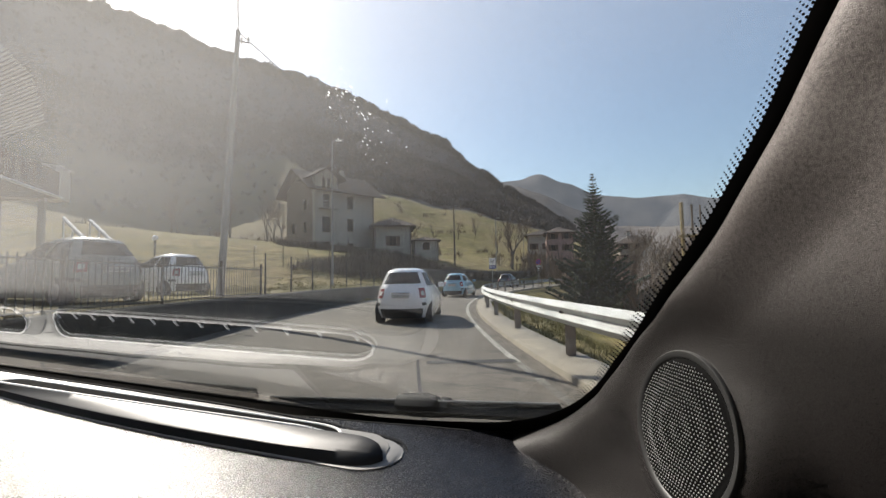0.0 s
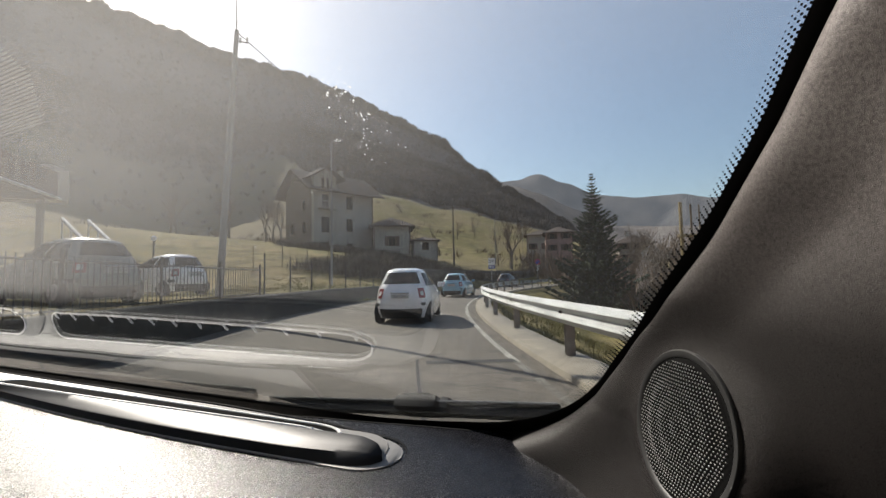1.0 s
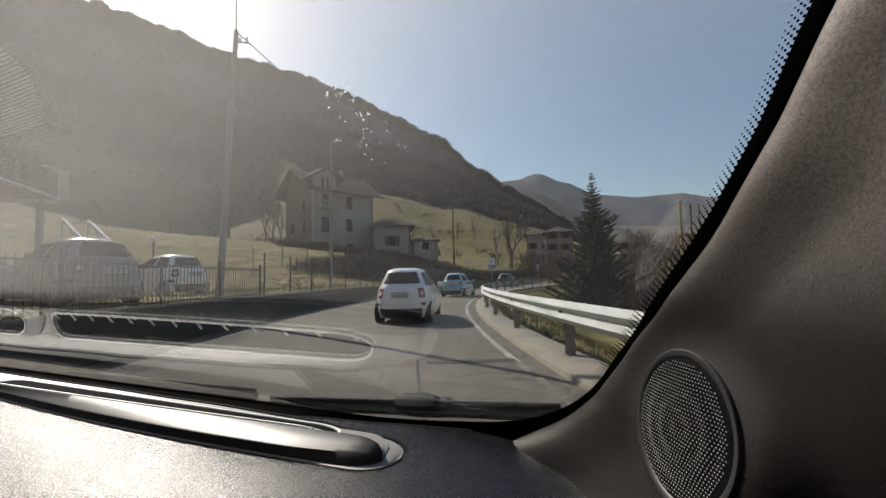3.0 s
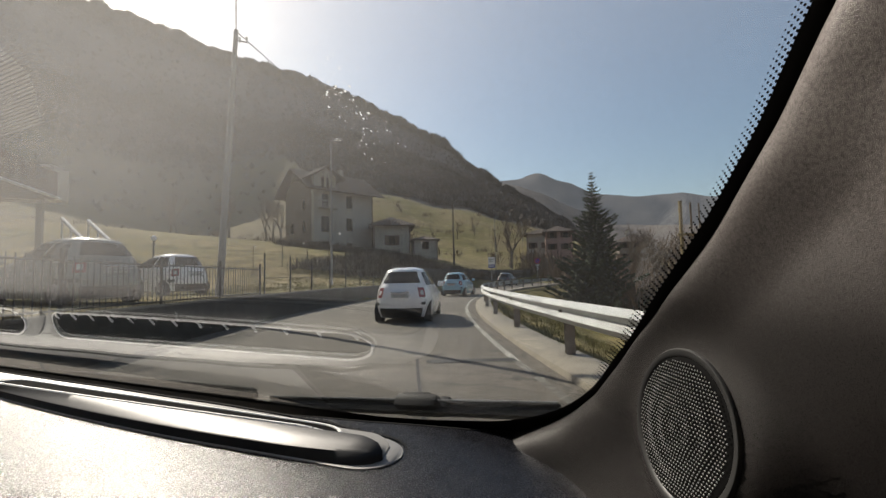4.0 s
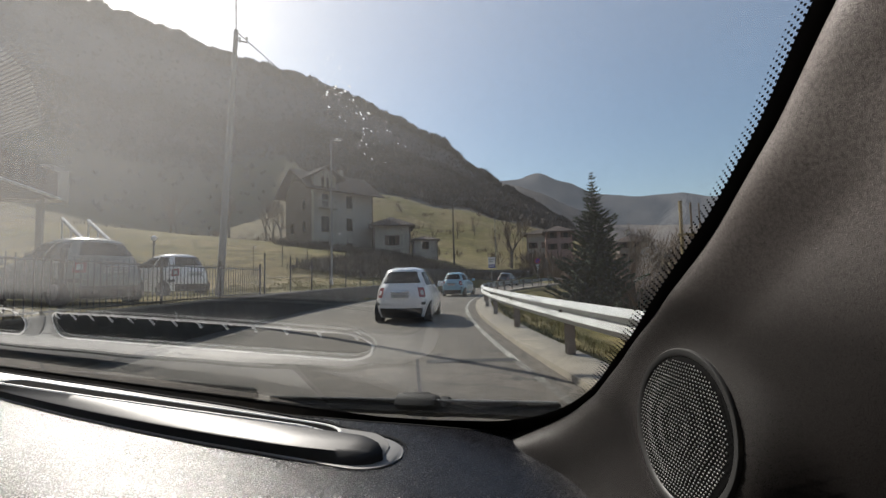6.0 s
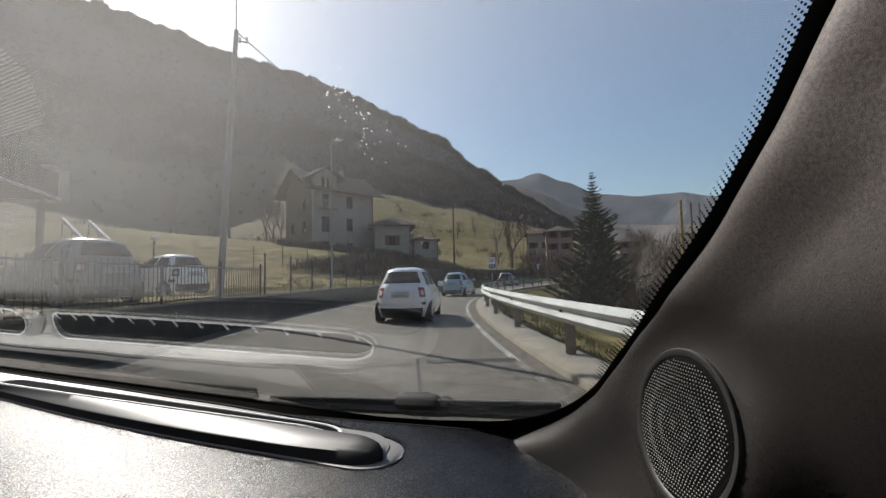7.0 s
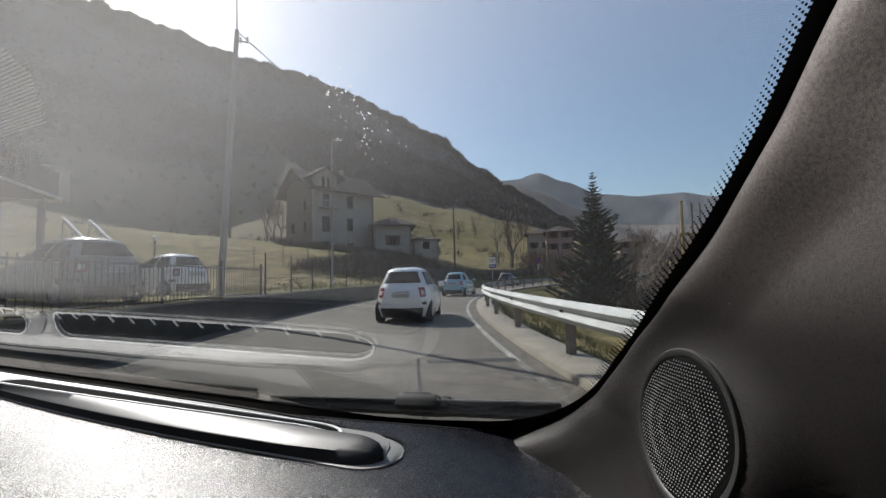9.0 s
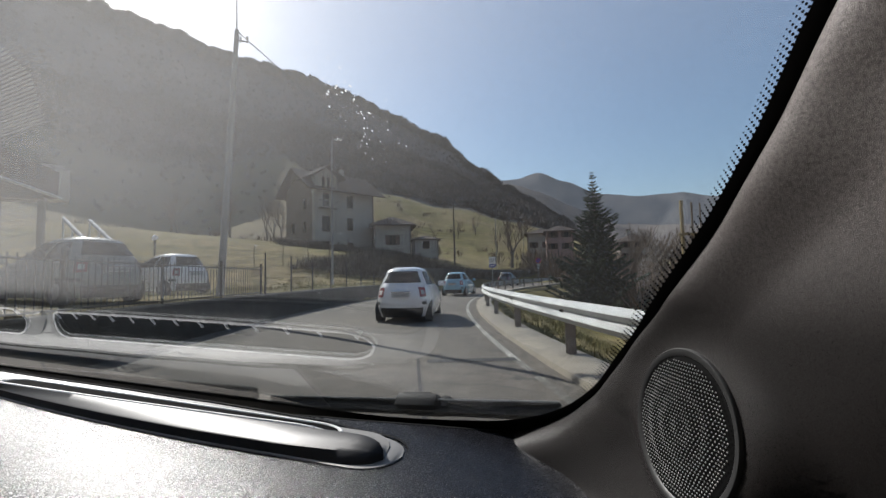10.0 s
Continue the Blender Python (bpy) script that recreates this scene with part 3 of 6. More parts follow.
def wall_fence(y0, y1):
    f = base("wall_fence", Matrix.Translation(beside(y0, -ROAD_WIDE - 0.62, 2.05)), "brown iron fence on the tall stone wall", "fence")
    inv = f.matrix_basis.inverted()
    p = lambda y, z: inv @ beside(y, -ROAD_WIDE - 0.62, z)
    n = int((y1 - y0) / 2.0)
    for z in (2.25, 3.1):
        bm = bmesh.new()
        for i in range(n):
            tube(bm, p(y0 + 2.0 * i, z), p(y0 + 2.0 * i + 2.0, z), 0.018, sides=5)
        part("rail", bm, RUST_IRON, f)
    picket = mesh_of("picket", tube(bmesh.new(), (0, 0, 0), (0, 0, 1.15), 0.009, sides=5), RUST_IRON)
    for i in range(int((y1 - y0) / 0.16)):
        ob = new("picket", picket)
        ob.parent, ob.matrix_basis = f, Matrix.Translation(p(y0 + 0.16 * i, 2.04))
    for i in range(n + 1):
        part("post", tube(bmesh.new(), p(y0 + 2.0 * i, 1.95), p(y0 + 2.0 * i, 3.3), 0.03), RUST_IRON, f)


wall_fence(62.0, 88.0)


def pipe_railing(y0, y1):
    """A steel pipe railing that stands behind the guard rail, its ends bent down."""
    r = base("pipe_railing", Matrix.Translation(beside(y0, 1.15)), "weathered steel pipe railing behind the guard rail", "railing")
    inv = r.matrix_basis.inverted()
    p = lambda y, z: inv @ beside(y, 1.15, z)
    for z in (0.75, 1.2):
        bm = bmesh.new()
        n = int((y1 - y0) / 1.6)
        for i in range(n):
            tube(bm, p(y0 + 1.6 * i, z), p(y0 + 1.6 * i + 1.6, z), 0.035, sides=8)
        part("rail", bm, RAIL_POST, r)
    for i in range(int((y1 - y0) / 1.6) + 1):
        part("post", tube(bmesh.new(), p(y0 + 1.6 * i, -0.3), p(y0 + 1.6 * i, 1.24), 0.04, sides=8), RAIL_POST, r)


pipe_railing(96.0, 112.0)


def gate_pillar(y):
    g = base("gate_pillar", Matrix.Translation(beside(y, -ROAD_WIDE - 0.9, 0.0)), "square grey stone gate pillar with a flat cap", "pillar")
    part("shaft", soft_box(-0.28, 0.28, -0.28, 0.28, -0.3, 3.0, bevel=0.02), CONCRETE, g)
    part("cap", soft_box(-0.36, 0.36, -0.36, 0.36, 3.0, 3.12, bevel=0.02), WALL_STONE, g)


gate_pillar(91.0)
wire_fence(14.0, 30.0)


# ---- poles, lamps, wires, signs ----
def pole(name, x, y, h, r, mat, label, category, lean=(0, 0)):
    z = ground_height(x, y)
    p = base(name, Matrix.Translation((x, y, z - 0.1)), label, category)
    bm = bmesh.new()
    for i in range(6):
        a, b = i / 6, (i + 1) / 6
        tube(bm, (lean[0] * a, lean[1] * a, h * a), (lean[0] * b, lean[1] * b, h * b), r * (1 - 0.4 * a), r * (1 - 0.4 * b), 10)
    part("shaft", bm, mat, p, smooth=True)
    return p


def utility_pole(x, y, h, lean=(0, 0), mat=POLE_WOOD, r=0.14):
    p = pole("utility_pole", x, y, h, r, mat, "tall weathered overhead line pole beside the road", "utility pole", lean)
    bm = tube(bmesh.new(), (lean[0] - 0.05, lean[1], h - 0.35), (lean[0] + 0.4, lean[1] - 0.1, h - 0.5), 0.025)
    part("bracket", bm, IRON, p)
    for dx in (0.15, 0.38):
        part("insulator", tube(bmesh.new(), (lean[0] + dx, lean[1] - 0.06, h - 0.5), (lean[0] + dx, lean[1] - 0.06, h - 0.3), 0.03, 0.045), IRON_WHITE, p)
    return Vector((x + lean[0], y + lean[1], ground_height(x, y) + h - 0.15))


def street_lamp(x, y, h, face=1, bulb=True):
    p = pole("street_lamp", x, y, h, 0.07, POLE_GREY, "slim grey steel street lamp with a flat head", "street lamp")
    bm = tube(bmesh.new(), (0, 0, h - 0.05), (0.25 * face, 0, h + 0.05), 0.03)
    part("arm", bm, POLE_GREY, p)
    bm = soft_box(0.0, 0.55, -0.12, 0.12, h, h + 0.1, bevel=0.03)
    bmesh.ops.transform(bm, matrix=Matrix.Translation((0.15 if face > 0 else -0.7, 0, 0)), verts=bm.verts)
    head = part("lamp_head", bm, POLE_GREY, p, "flat grey lamp head", smooth=True)
    part("lens", soft_box(0.2 if face > 0 else -0.65, 0.6 if face > 0 else -0.25, -0.09, 0.09, h - 0.02, h + 0.004, bevel=0.008), SIGN_WHITE, head)
    part("base_collar", tube(bmesh.new(), (0, 0, 0), (0, 0, 0.35), 0.11, 0.09, 10), POLE_GREY, p)


def wire(a, b, sag, label="thin black overhead cable between poles"):
    bm = bmesh.new()
    n = 14
    pt = lambda s: Vector(a).lerp(Vector(b), s) - Vector((0, 0, 4 * sag * s * (1 - s)))
    for i in range(n):
        tube(bm, pt(i / n), pt((i + 1) / n), 0.018, sides=5, caps=False)
    whole("overhead_cable", bm, IRON, label, "cable")


top_a = utility_pole(-7.25, 13.9, 9.0, (0.47, 0.0), POLE_GREY, 0.12)
top_b = utility_pole(1.6, 60, 9.0)
top_c = utility_pole(16, 105, 8.5)
wire((6.6, -14, 9.6), top_a, 0.3)
wire(top_a, top_b, 0.8)
wire(top_b, top_c, 0.8)
street_lamp(-6.75, 26.0, 9.1)
street_lamp(8.2, 66, 8.5)
street_lamp(6.2, -34, 8.5, -1)
street_lamp(18.5, 98, 8.5)


def words(text, size, mat, parent, m, name="lettering"):
    cu = bpy.data.curves.new(name, "FONT")
    cu.body, cu.size, cu.extrude, cu.align_x, cu.align_y = text, size, 0.004, "CENTER", "CENTER"
    cu.materials.append(mat)
    ob = new(name, cu)
    ob.parent, ob.matrix_basis = parent, m
    return ob


def marker_sign(y):
    p = beside(y, 1.0)
    s = base("road_marker_sign", Matrix.Translation((p.x, p.y, 0.05)) @ Matrix.Diagonal((0.72, 0.72, 0.72, 1)), "white and blue kilometre sign on a steel post", "road sign")
    part("post", tube(bmesh.new(), (0, 0, -0.3), (0, 0, 3.1), 0.03), POLE_GREY, s)
    upper = part("number_plate", soft_box(-0.25, 0.25, -0.05, -0.03, 2.55, 3.1, bevel=0.008), SIGN_WHITE, s, "white plate with a black number")
    lower = part("road_name_plate", soft_box(-0.25, 0.25, -0.05, -0.03, 2.28, 2.53, bevel=0.008), SIGN_BLUE, s, "blue plate with white bars")
    words("27", 0.34, BLACK_TRIM, upper, pose(0, -0.056, 2.83, 90, 0, 0), "number")
    bm = box(bmesh.new(), -0.18, -0.02, -0.056, -0.051, 2.36, 2.46)
    box(bm, 0.06, 0.16, -0.056, -0.051, 2.36, 2.46)
    part("bars", bm, SIGN_WHITE, lower)


def no_parking_sign(y):
    p = beside(y, 1.0)
    s = base("no_parking_sign", Matrix.Translation((p.x, p.y, 0.05)), "round blue and red no-parking sign on a post", "road sign")
    part("post", tube(bmesh.new(), (0, 0, -0.3), (0, 0, 3.0), 0.03), POLE_GREY, s)
    part("rim", tube(bmesh.new(), (0, -0.03, 2.7), (0, -0.05, 2.7), 0.3, sides=28), SIGN_RED, s)
    part("face", tube(bmesh.new(), (0, -0.045, 2.7), (0, -0.055, 2.7), 0.235, sides=28), SIGN_BLUE, s)
    part("slash", box(bmesh.new(), -0.26, 0.26, -0.062, -0.056, -0.03, 0.03, pose(0, 0, 2.7, 0, 45, 0)), SIGN_RED, s)
    plate = part("plate", soft_box(-0.2, 0.2, -0.05, -0.035, 2.2, 2.36, bevel=0.006), SIGN_WHITE, s, "white plate with dark bars")
    part("bars", box(box(bmesh.new(), -0.15, -0.03, -0.056, -0.051, 2.24, 2.32), 0.03, 0.14, -0.056, -0.051, 2.24, 2.32), BLACK_TRIM, plate)
    arrows = part("arrow_plate", soft_box(-0.09, 0.09, -0.05, -0.035, 1.78, 2.18, bevel=0.006), SIGN_WHITE, s, "white plate with two black arrows")
    bm = bmesh.new()
    for z, up in ((2.08, 1), (1.88, -1)):
        v = [bm.verts.new((x, -0.056, z + up * dz)) for x, dz in ((-0.05, 0.0), (0.05, 0.0), (0.0, 0.07))]
        bm.faces.new(v)
        box(bm, -0.012, 0.012, -0.057, -0.052, min(z, z - up * 0.07), max(z, z - up * 0.07))
    part("arrows", bm, BLACK_TRIM, arrows)


marker_sign(24.0)


def trellis_post(x, y, h, r, mat):
    p = base("timber_post", Matrix.Translation((x, y, ground_height(x, y) - 0.2)), "tall rough timber post on the river bank", "post", "timber posts")
    part("shaft", soft_box(-r, r, -r, r, 0, h, bevel=0.02), mat, p)
    part("cross_bar", soft_box(-0.1, 0.9, -0.03, 0.03, h - 1.0, h - 0.92, bevel=0.01), mat, p)


trellis_post(6.75, 12.0, 5.4, 0.04, YELLOW)
trellis_post(7.1, 12.1, 5.5, 0.025, POLE_WOOD)
trellis_post(7.4, 12.2, 5.6, 0.02, POLE_WOOD)
no_parking_sign(46.0)


# ---- cars ----
def loop_at(z, z_list, half, y_back, y_front, n=44, power=None):
    power = 3.6 - 0.9 * ease(z, 0.6, 1.35)
    hw, yb, yf = (smooth_between(z, tuple(zip(z_list, t))) for t in (half, y_back, y_front))
    pts = []
    for i in range(n):
        a = 2 * math.pi * i / n
        c, s = math.cos(a), math.sin(a)
        x = hw * math.copysign(abs(c) ** (2 / power), c)
        y = (yb + yf) / 2 + (yf - yb) / 2 * math.copysign(abs(s) ** (2 / power), s)
        pts.append(Vector((x, y, z)))
    return pts


SMALL_Z = (0.15, 0.32, 0.5, 0.7, 0.88, 0.96, 1.1, 1.3, 1.42, 1.49)
SMALL_W = (0.74, 0.80, 0.825, 0.815, 0.785, 0.75, 0.695, 0.605, 0.525, 0.36)
SMALL_BACK = (0.10, 0.03, 0.0, 0.02, 0.06, 0.10, 0.18, 0.32, 0.42, 0.66)
SMALL_FRONT = (3.42, 3.5, 3.54, 3.48, 3.15, 2.72, 2.45, 2.02, 1.75, 1.45)


def skin(z0, z1, i0, i1, out, steps=10, n=88, tall=1.0):
    """A patch of the body's surface between two heights and two steps round it, set out by a little."""
    rows = []
    for k in range(steps + 1):
        z = z0 + (z1 - z0) * k / steps
        loop = loop_at(z, SMALL_Z, SMALL_W, SMALL_BACK, SMALL_FRONT, n)
        mid = Vector((0, 1.75, z))
        rows.append([p + (p - mid).normalized() * out for p in (loop[i % n] for i in range(i0, i1 + 1))])
    return rows


def patch(name, z0, z1, i0, i1, mat, parent, label="", out=0.012):
    bm = bmesh.new()
    grid(bm, skin(z0, z1, i0, i1, out))
    return part(name, bm, mat, parent, label, smooth=True)


def small_car(m, paint, label, lit=False):
    car = base("hatchback_car", m, label, "car", "cars on the road")
    bm = bmesh.new()
    zs = [0.15, 0.24, 0.32, 0.4, 0.5, 0.6, 0.7, 0.8, 0.85, 0.88, 0.92, 0.96, 1.0, 1.03, 1.06, 1.1, 1.15, 1.2, 1.25, 1.3, 1.33, 1.36, 1.39, 1.42, 1.455, 1.48, 1.49]
    v = grid(bm, [loop_at(z, SMALL_Z, SMALL_W, SMALL_BACK, SMALL_FRONT, 88) for z in zs], close=True)
    bm.faces.new(v[-1]), bm.faces.new(v[0][::-1])
    body = part("body", bm, paint, car, smooth=True)
    # steps round the body: 0 is its right side, 22 the front, 44 the left, 66 the back
    patch("rear_window", 1.06, 1.37, 57, 75, PANE, car, "dark tinted rear window")
    patch("windscreen", 1.0, 1.38, 14, 30, PANE, car)
    for a, b in ((79, 86), (46, 53)):
        patch("side_window", 1.0, 1.36, a, b, PANE, car)
    for a, b in ((87, 94), (38, 45)):
        patch("side_window", 1.0, 1.36, a, b, PANE, car)
    for a, b in ((74, 77), (55, 58)):
        lamp = patch("tail_light", 0.68, 0.94, a - (2 if a > 66 else -1), b - (1 if a > 66 else -2), TAIL_RED, car, "upright red tail light", 0.014)
        patch("lens", 0.75, 0.86, a - (1 if a > 66 else -2), b - (2 if a > 66 else -1), PLATE, lamp, "pale reversing lens", 0.016)
    patch("diffuser", 0.145, 0.40, 58, 74, BLACK_TRIM, car, "black lower bumper insert", 0.01)
    for a, b in ((74, 77), (55, 58)):
        patch("bumper_vent", 0.48, 0.56, a - 1, b - 1 if a > 66 else b, BLACK_TRIM, car, "", 0.008)
    plate = part("plate", soft_box(-0.24, 0.24, -0.03, -0.005, 0.68, 0.79, bevel=0.006), PLATE, car, "plate with plain grey bars")
    part("bars", box(box(bmesh.new(), -0.17, -0.03, -0.034, -0.031, 0.71, 0.76), 0.02, 0.17, -0.034, -0.031, 0.71, 0.76), RIM, plate)
    part("boot_handle", soft_box(-0.26, 0.26, -0.03, 0.03, 0.8, 0.84, bevel=0.012), CHROME, car, "chrome boot handle")
    part("high_brake_light", soft_box(-0.07, 0.07, 0.5, 0.53, 1.405, 1.42, bevel=0.004), TAIL_RED, car)
    for sx in (-1, 1):
        bm = soft_box(-0.1, 0.1, -0.06, 0.06, -0.08, 0.08, bevel=0.04, m=pose(sx * 0.87, 2.35, 1.0))
        part("wing_mirror", bm, paint, car, smooth=True)
        for y in (0.62, 2.92):
            wheel = part("wheel", tube(bmesh.new(), (sx * 0.58, y, 0.29), (sx * 0.77, y, 0.29), 0.29, sides=26), RUBBER, car, "black tyre", smooth=True)
            part("rim", tube(bmesh.new(), (sx * 0.72, y, 0.29), (sx * 0.778, y, 0.29), 0.2, 0.18, sides=20), RIM, wheel)
        part("exhaust", tube(bmesh.new(), (sx * 0.38, -0.03, 0.27), (sx * 0.38, 0.2, 0.27), 0.035, sides=12), IRON, car)
    return car


white_car = small_car(pose(-1.15, 11.35, 0.03, 0, 0, -5), CAR_WHITE, "white small hatchback driving on the road")
small_car(pose(0.5, 26.6, 0.03, 0, 0, -17), CAR_BLUE, "pale blue small hatchback on the road")
small_car(pose(6.9, 50, 0.03, 0, 0, -27) @ Matrix.Diagonal((1.08, 1.1, 1.05, 1)), CAR_DARK, "dark grey car going round the bend")
small_car(pose(-7.3, 9.6, 0.8, 0, 0, 66) @ Matrix.Diagonal((1.08, 1.2, 1.02, 1)), CAR_GREEN, "grey-green car parked behind the fence")
small_car(pose(-8.9, 15.4, 0.8, 0, 0, 64) @ Matrix.Diagonal((1.05, 1.1, 1.0, 1)), CAR_WHITE, "white car parked behind the fence")


# ---- houses ----
def facade(bm, m, wide, low, high, holes, depth=0.18, gable=0.0):
    """A wall face with real openings and their reveals; holes: (x0, x1, z0, z1). gable: the height of a gable over it."""
    xs = sorted({0.0, wide, *(h[0] for h in holes), *(h[1] for h in holes)})
    zs = sorted({low, high, *(h[2] for h in holes), *(h[3] for h in holes)})
    for x0, x1 in zip(xs, xs[1:]):
        for z0, z1 in zip(zs, zs[1:]):
            cx, cz = (x0 + x1) / 2, (z0 + z1) / 2
            if any(h[0] < cx < h[1] and h[2] < cz < h[3] for h in holes):
                continue
            bm.faces.new([bm.verts.new(m @ Vector(p)) for p in ((x0, 0, z0), (x1, 0, z0), (x1, 0, z1), (x0, 0, z1))])
    for x0, x1, z0, z1 in holes:
        ring = ((x0, z0), (x1, z0), (x1, z1), (x0, z1))
        for (a, b), (c, d) in zip(ring, ring[1:] + ring[:1]):
            bm.faces.new([bm.verts.new(m @ Vector(p)) for p in ((a, 0, b), (a, depth, b), (c, depth, d), (c, 0, d))])
    if gable:
        bm.faces.new([bm.verts.new(m @ Vector(p)) for p in ((0, 0, high), (wide, 0, high), (wide / 2, 0, high + gable))])


def window(parent, m, x0, x1, z0, z1, shutters=True, door=False):
    w = part("door" if door else "window", box(bmesh.new(), x0, x1, 0.12, 0.17, z0, z1, m), WOOD_DARK, parent)
    part("pane", box(box(bmesh.new(), x0 + 0.06, (x0 + x1) / 2 - 0.03, 0.1, 0.125, z0 + 0.07, z1 - 0.07, m), (x0 + x1) / 2 + 0.03, x1 - 0.06, 0.1, 0.125, z0 + 0.07, z1 - 0.07, m), PANE, w)
    if not door:
        part("sill", box(bmesh.new(), x0 - 0.1, x1 + 0.1, -0.08, 0.12, z0 - 0.07, z0, m), CONCRETE, w)
    if shutters:
        hw = (x1 - x0) / 2
        for s0, s1 in ((x0 - hw - 0.02, x0 - 0.02), (x1 + 0.02, x1 + hw + 0.02)):
            bm = box(bmesh.new(), s0, s1, -0.05, -0.01, z0, z1, m)
            for k in range(8):
                z = z0 + (k + 0.5) * (z1 - z0) / 8
                box(bm, s0 + 0.05, s1 - 0.05, -0.065, -0.05, z - 0.04, z + 0.03, m)
            part("shutter", bm, WOOD_DARK, w)


def roof_plane(bm, a, b, c, d, thick=0.18):
    """A roof slab over four corners, with rows of tiles laid on it."""
    a, b, c, d = (Vector(p) for p in (a, b, c, d))
    n = (b - a).cross(d - a).normalized()
    if n.z < 0:
        n = -n
    top, low = [bm.verts.new(p + n * thick) for p in (a, b, c, d)], [bm.verts.new(p) for p in (a, b, c, d)]
    bm.faces.new(top), bm.faces.new(low[::-1])
    for i in range(4):
        j = (i + 1) % 4
        bm.faces.new((low[i], low[j], top[j], top[i]))
    return n


def tile_rows(bm, a, b, c, d, lift, step=0.34):
    """Half-round tile ribs running down a roof from the ridge (d, c) to the eave (a, b)."""
    a, b, c, d = (Vector(p) for p in (a, b, c, d))
    k = max(2, int((b - a).length / step))
    for i in range(k):
        s = (i + 0.5) / k
        tube(bm, a.lerp(b, s) + lift, d.lerp(c, s) + lift, 0.085, 0.085, sides=5)


def house(m, wide, deep, high, label, wall, rows, cols, gable=2.0, hip=False, side_cols=2, eave=0.7, balcony=False, chimney=True, name="house", shutters=True, foot=1.5):
    """A house with its front along x at y = 0, going back along y."""
    h = base(name, m, label, "house", "houses of the village")
    storey = high / rows
    faces = ((pose(0, 0, 0), wide, cols, 0 if hip else gable), (pose(wide, 0, 0, 0, 0, 90), deep, side_cols, 0),
             (pose(wide, deep, 0, 0, 0, 180), wide, cols, 0 if hip else gable), (pose(0, deep, 0, 0, 0, -90), deep, side_cols, 0))
    for fm, w, c, g in faces:
        holes = []
        for r in range(rows):
            for k in range(c):
                x = w * (k + 0.5) / c
                tall = balcony and r > 0 and k == c // 2
                holes.append((x - 0.5, x + 0.5, r * storey + (0.15 if tall else 0.95), r * storey + min(2.35, storey - 0.3)))
        bm = bmesh.new()
        facade(bm, fm, w, -foot, high, holes, gable=g)
        wl = part("wall", bm, wall, h)
        for x0, x1, z0, z1 in holes:
            window(wl, fm, x0, x1, z0, z1, shutters)
    if balcony:
        for r in range(1, rows):
            z = r * storey
            b = part("balcony", box(bmesh.new(), wide * 0.25, wide * 0.75, -1.1, 0, z - 0.12, z + 0.04), CONCRETE, h)
            bm = bmesh.new()
            k = int(wide * 0.5 / 0.14)
            for i in range(k + 1):
                x = wide * 0.25 + wide * 0.5 * i / k
                tube(bm, (x, -1.05, z), (x, -1.05, z + 0.95), 0.012, sides=4)
            for s in (0.25, 0.75):
                tube(bm, (wide * s, -1.05, z + 0.95), (wide * s, 0, z + 0.95), 0.02, sides=5)
            tube(bm, (wide * 0.25, -1.05, z + 0.95), (wide * 0.75, -1.05, z + 0.95), 0.025, sides=5)
            part("railing", bm, IRON, b)
    e, up = eave, high - 0.05
    bm, tiles = bmesh.new(), bmesh.new()
    if hip:
        inset = min(wide, deep) / 2
        p0, p1 = Vector((inset if wide > deep else wide / 2, deep / 2 if wide > deep else inset, up + gable)), Vector((wide - inset if wide > deep else wide / 2, deep / 2 if wide > deep else deep - inset, up + gable))
        drop = gable * e / inset
        cs = [Vector((-e, -e, up - drop)), Vector((wide + e, -e, up - drop)), Vector((wide + e, deep + e, up - drop)), Vector((-e, deep + e, up - drop))]
        q = ((cs[0], cs[1], p1, p0), (cs[1], cs[2], p1, p1), (cs[2], cs[3], p0, p1), (cs[3], cs[0], p0, p0)) if wide > deep else ((cs[0], cs[1], p0, p0), (cs[1], cs[2], p1, p0), (cs[2], cs[3], p1, p1), (cs[3], cs[0], p0, p1))
        for a, b, c, d in q:
            pts = [a, b, c] if (c - d).length < 0.01 else [a, b, c, d]
            v1, v0 = [bm.verts.new(p + Vector((0, 0, 0.16))) for p in pts], [bm.verts.new(p) for p in pts]
            bm.faces.new(v1), bm.faces.new(v0[::-1])
            bm.faces.new((v0[0], v0[1], v1[1], v1[0]))
            length = (b - a).length
            inward = Vector((-(b - a).y, (b - a).x, 0)) / length
            rise = inward * (inset + e) + Vector((0, 0, gable + drop))
            k = int(length / 0.4)
            for i in range(k):
                q = (i + 0.5) / k
                run = min(1.0, q * length / (inset + e), (1 - q) * length / (inset + e))
                low = a.lerp(b, q) + Vector((0, 0, 0.16))
                tube(tiles, low, low + rise * run, 0.08, sides=4)
    else:
        slope = gable / (wide / 2)
        ridge = up + gable
        for sx in (-1, 1):
            x_e, x_m = (-e, wide / 2) if sx < 0 else (wide + e, wide / 2)
            a, b, c, d = (x_e, -e, up - slope * e), (x_e, deep + e, up - slope * e), (x_m, deep + e, ridge), (x_m, -e, ridge)
            n = roof_plane(bm, a, b, c, d)
            tile_rows(tiles, a, b, c, d, n * 0.18)
    rf = part("roof", bm, TILE, h, "brown tiled roof")
    part("tiles", tiles, TILE, rf, kind="stuff")
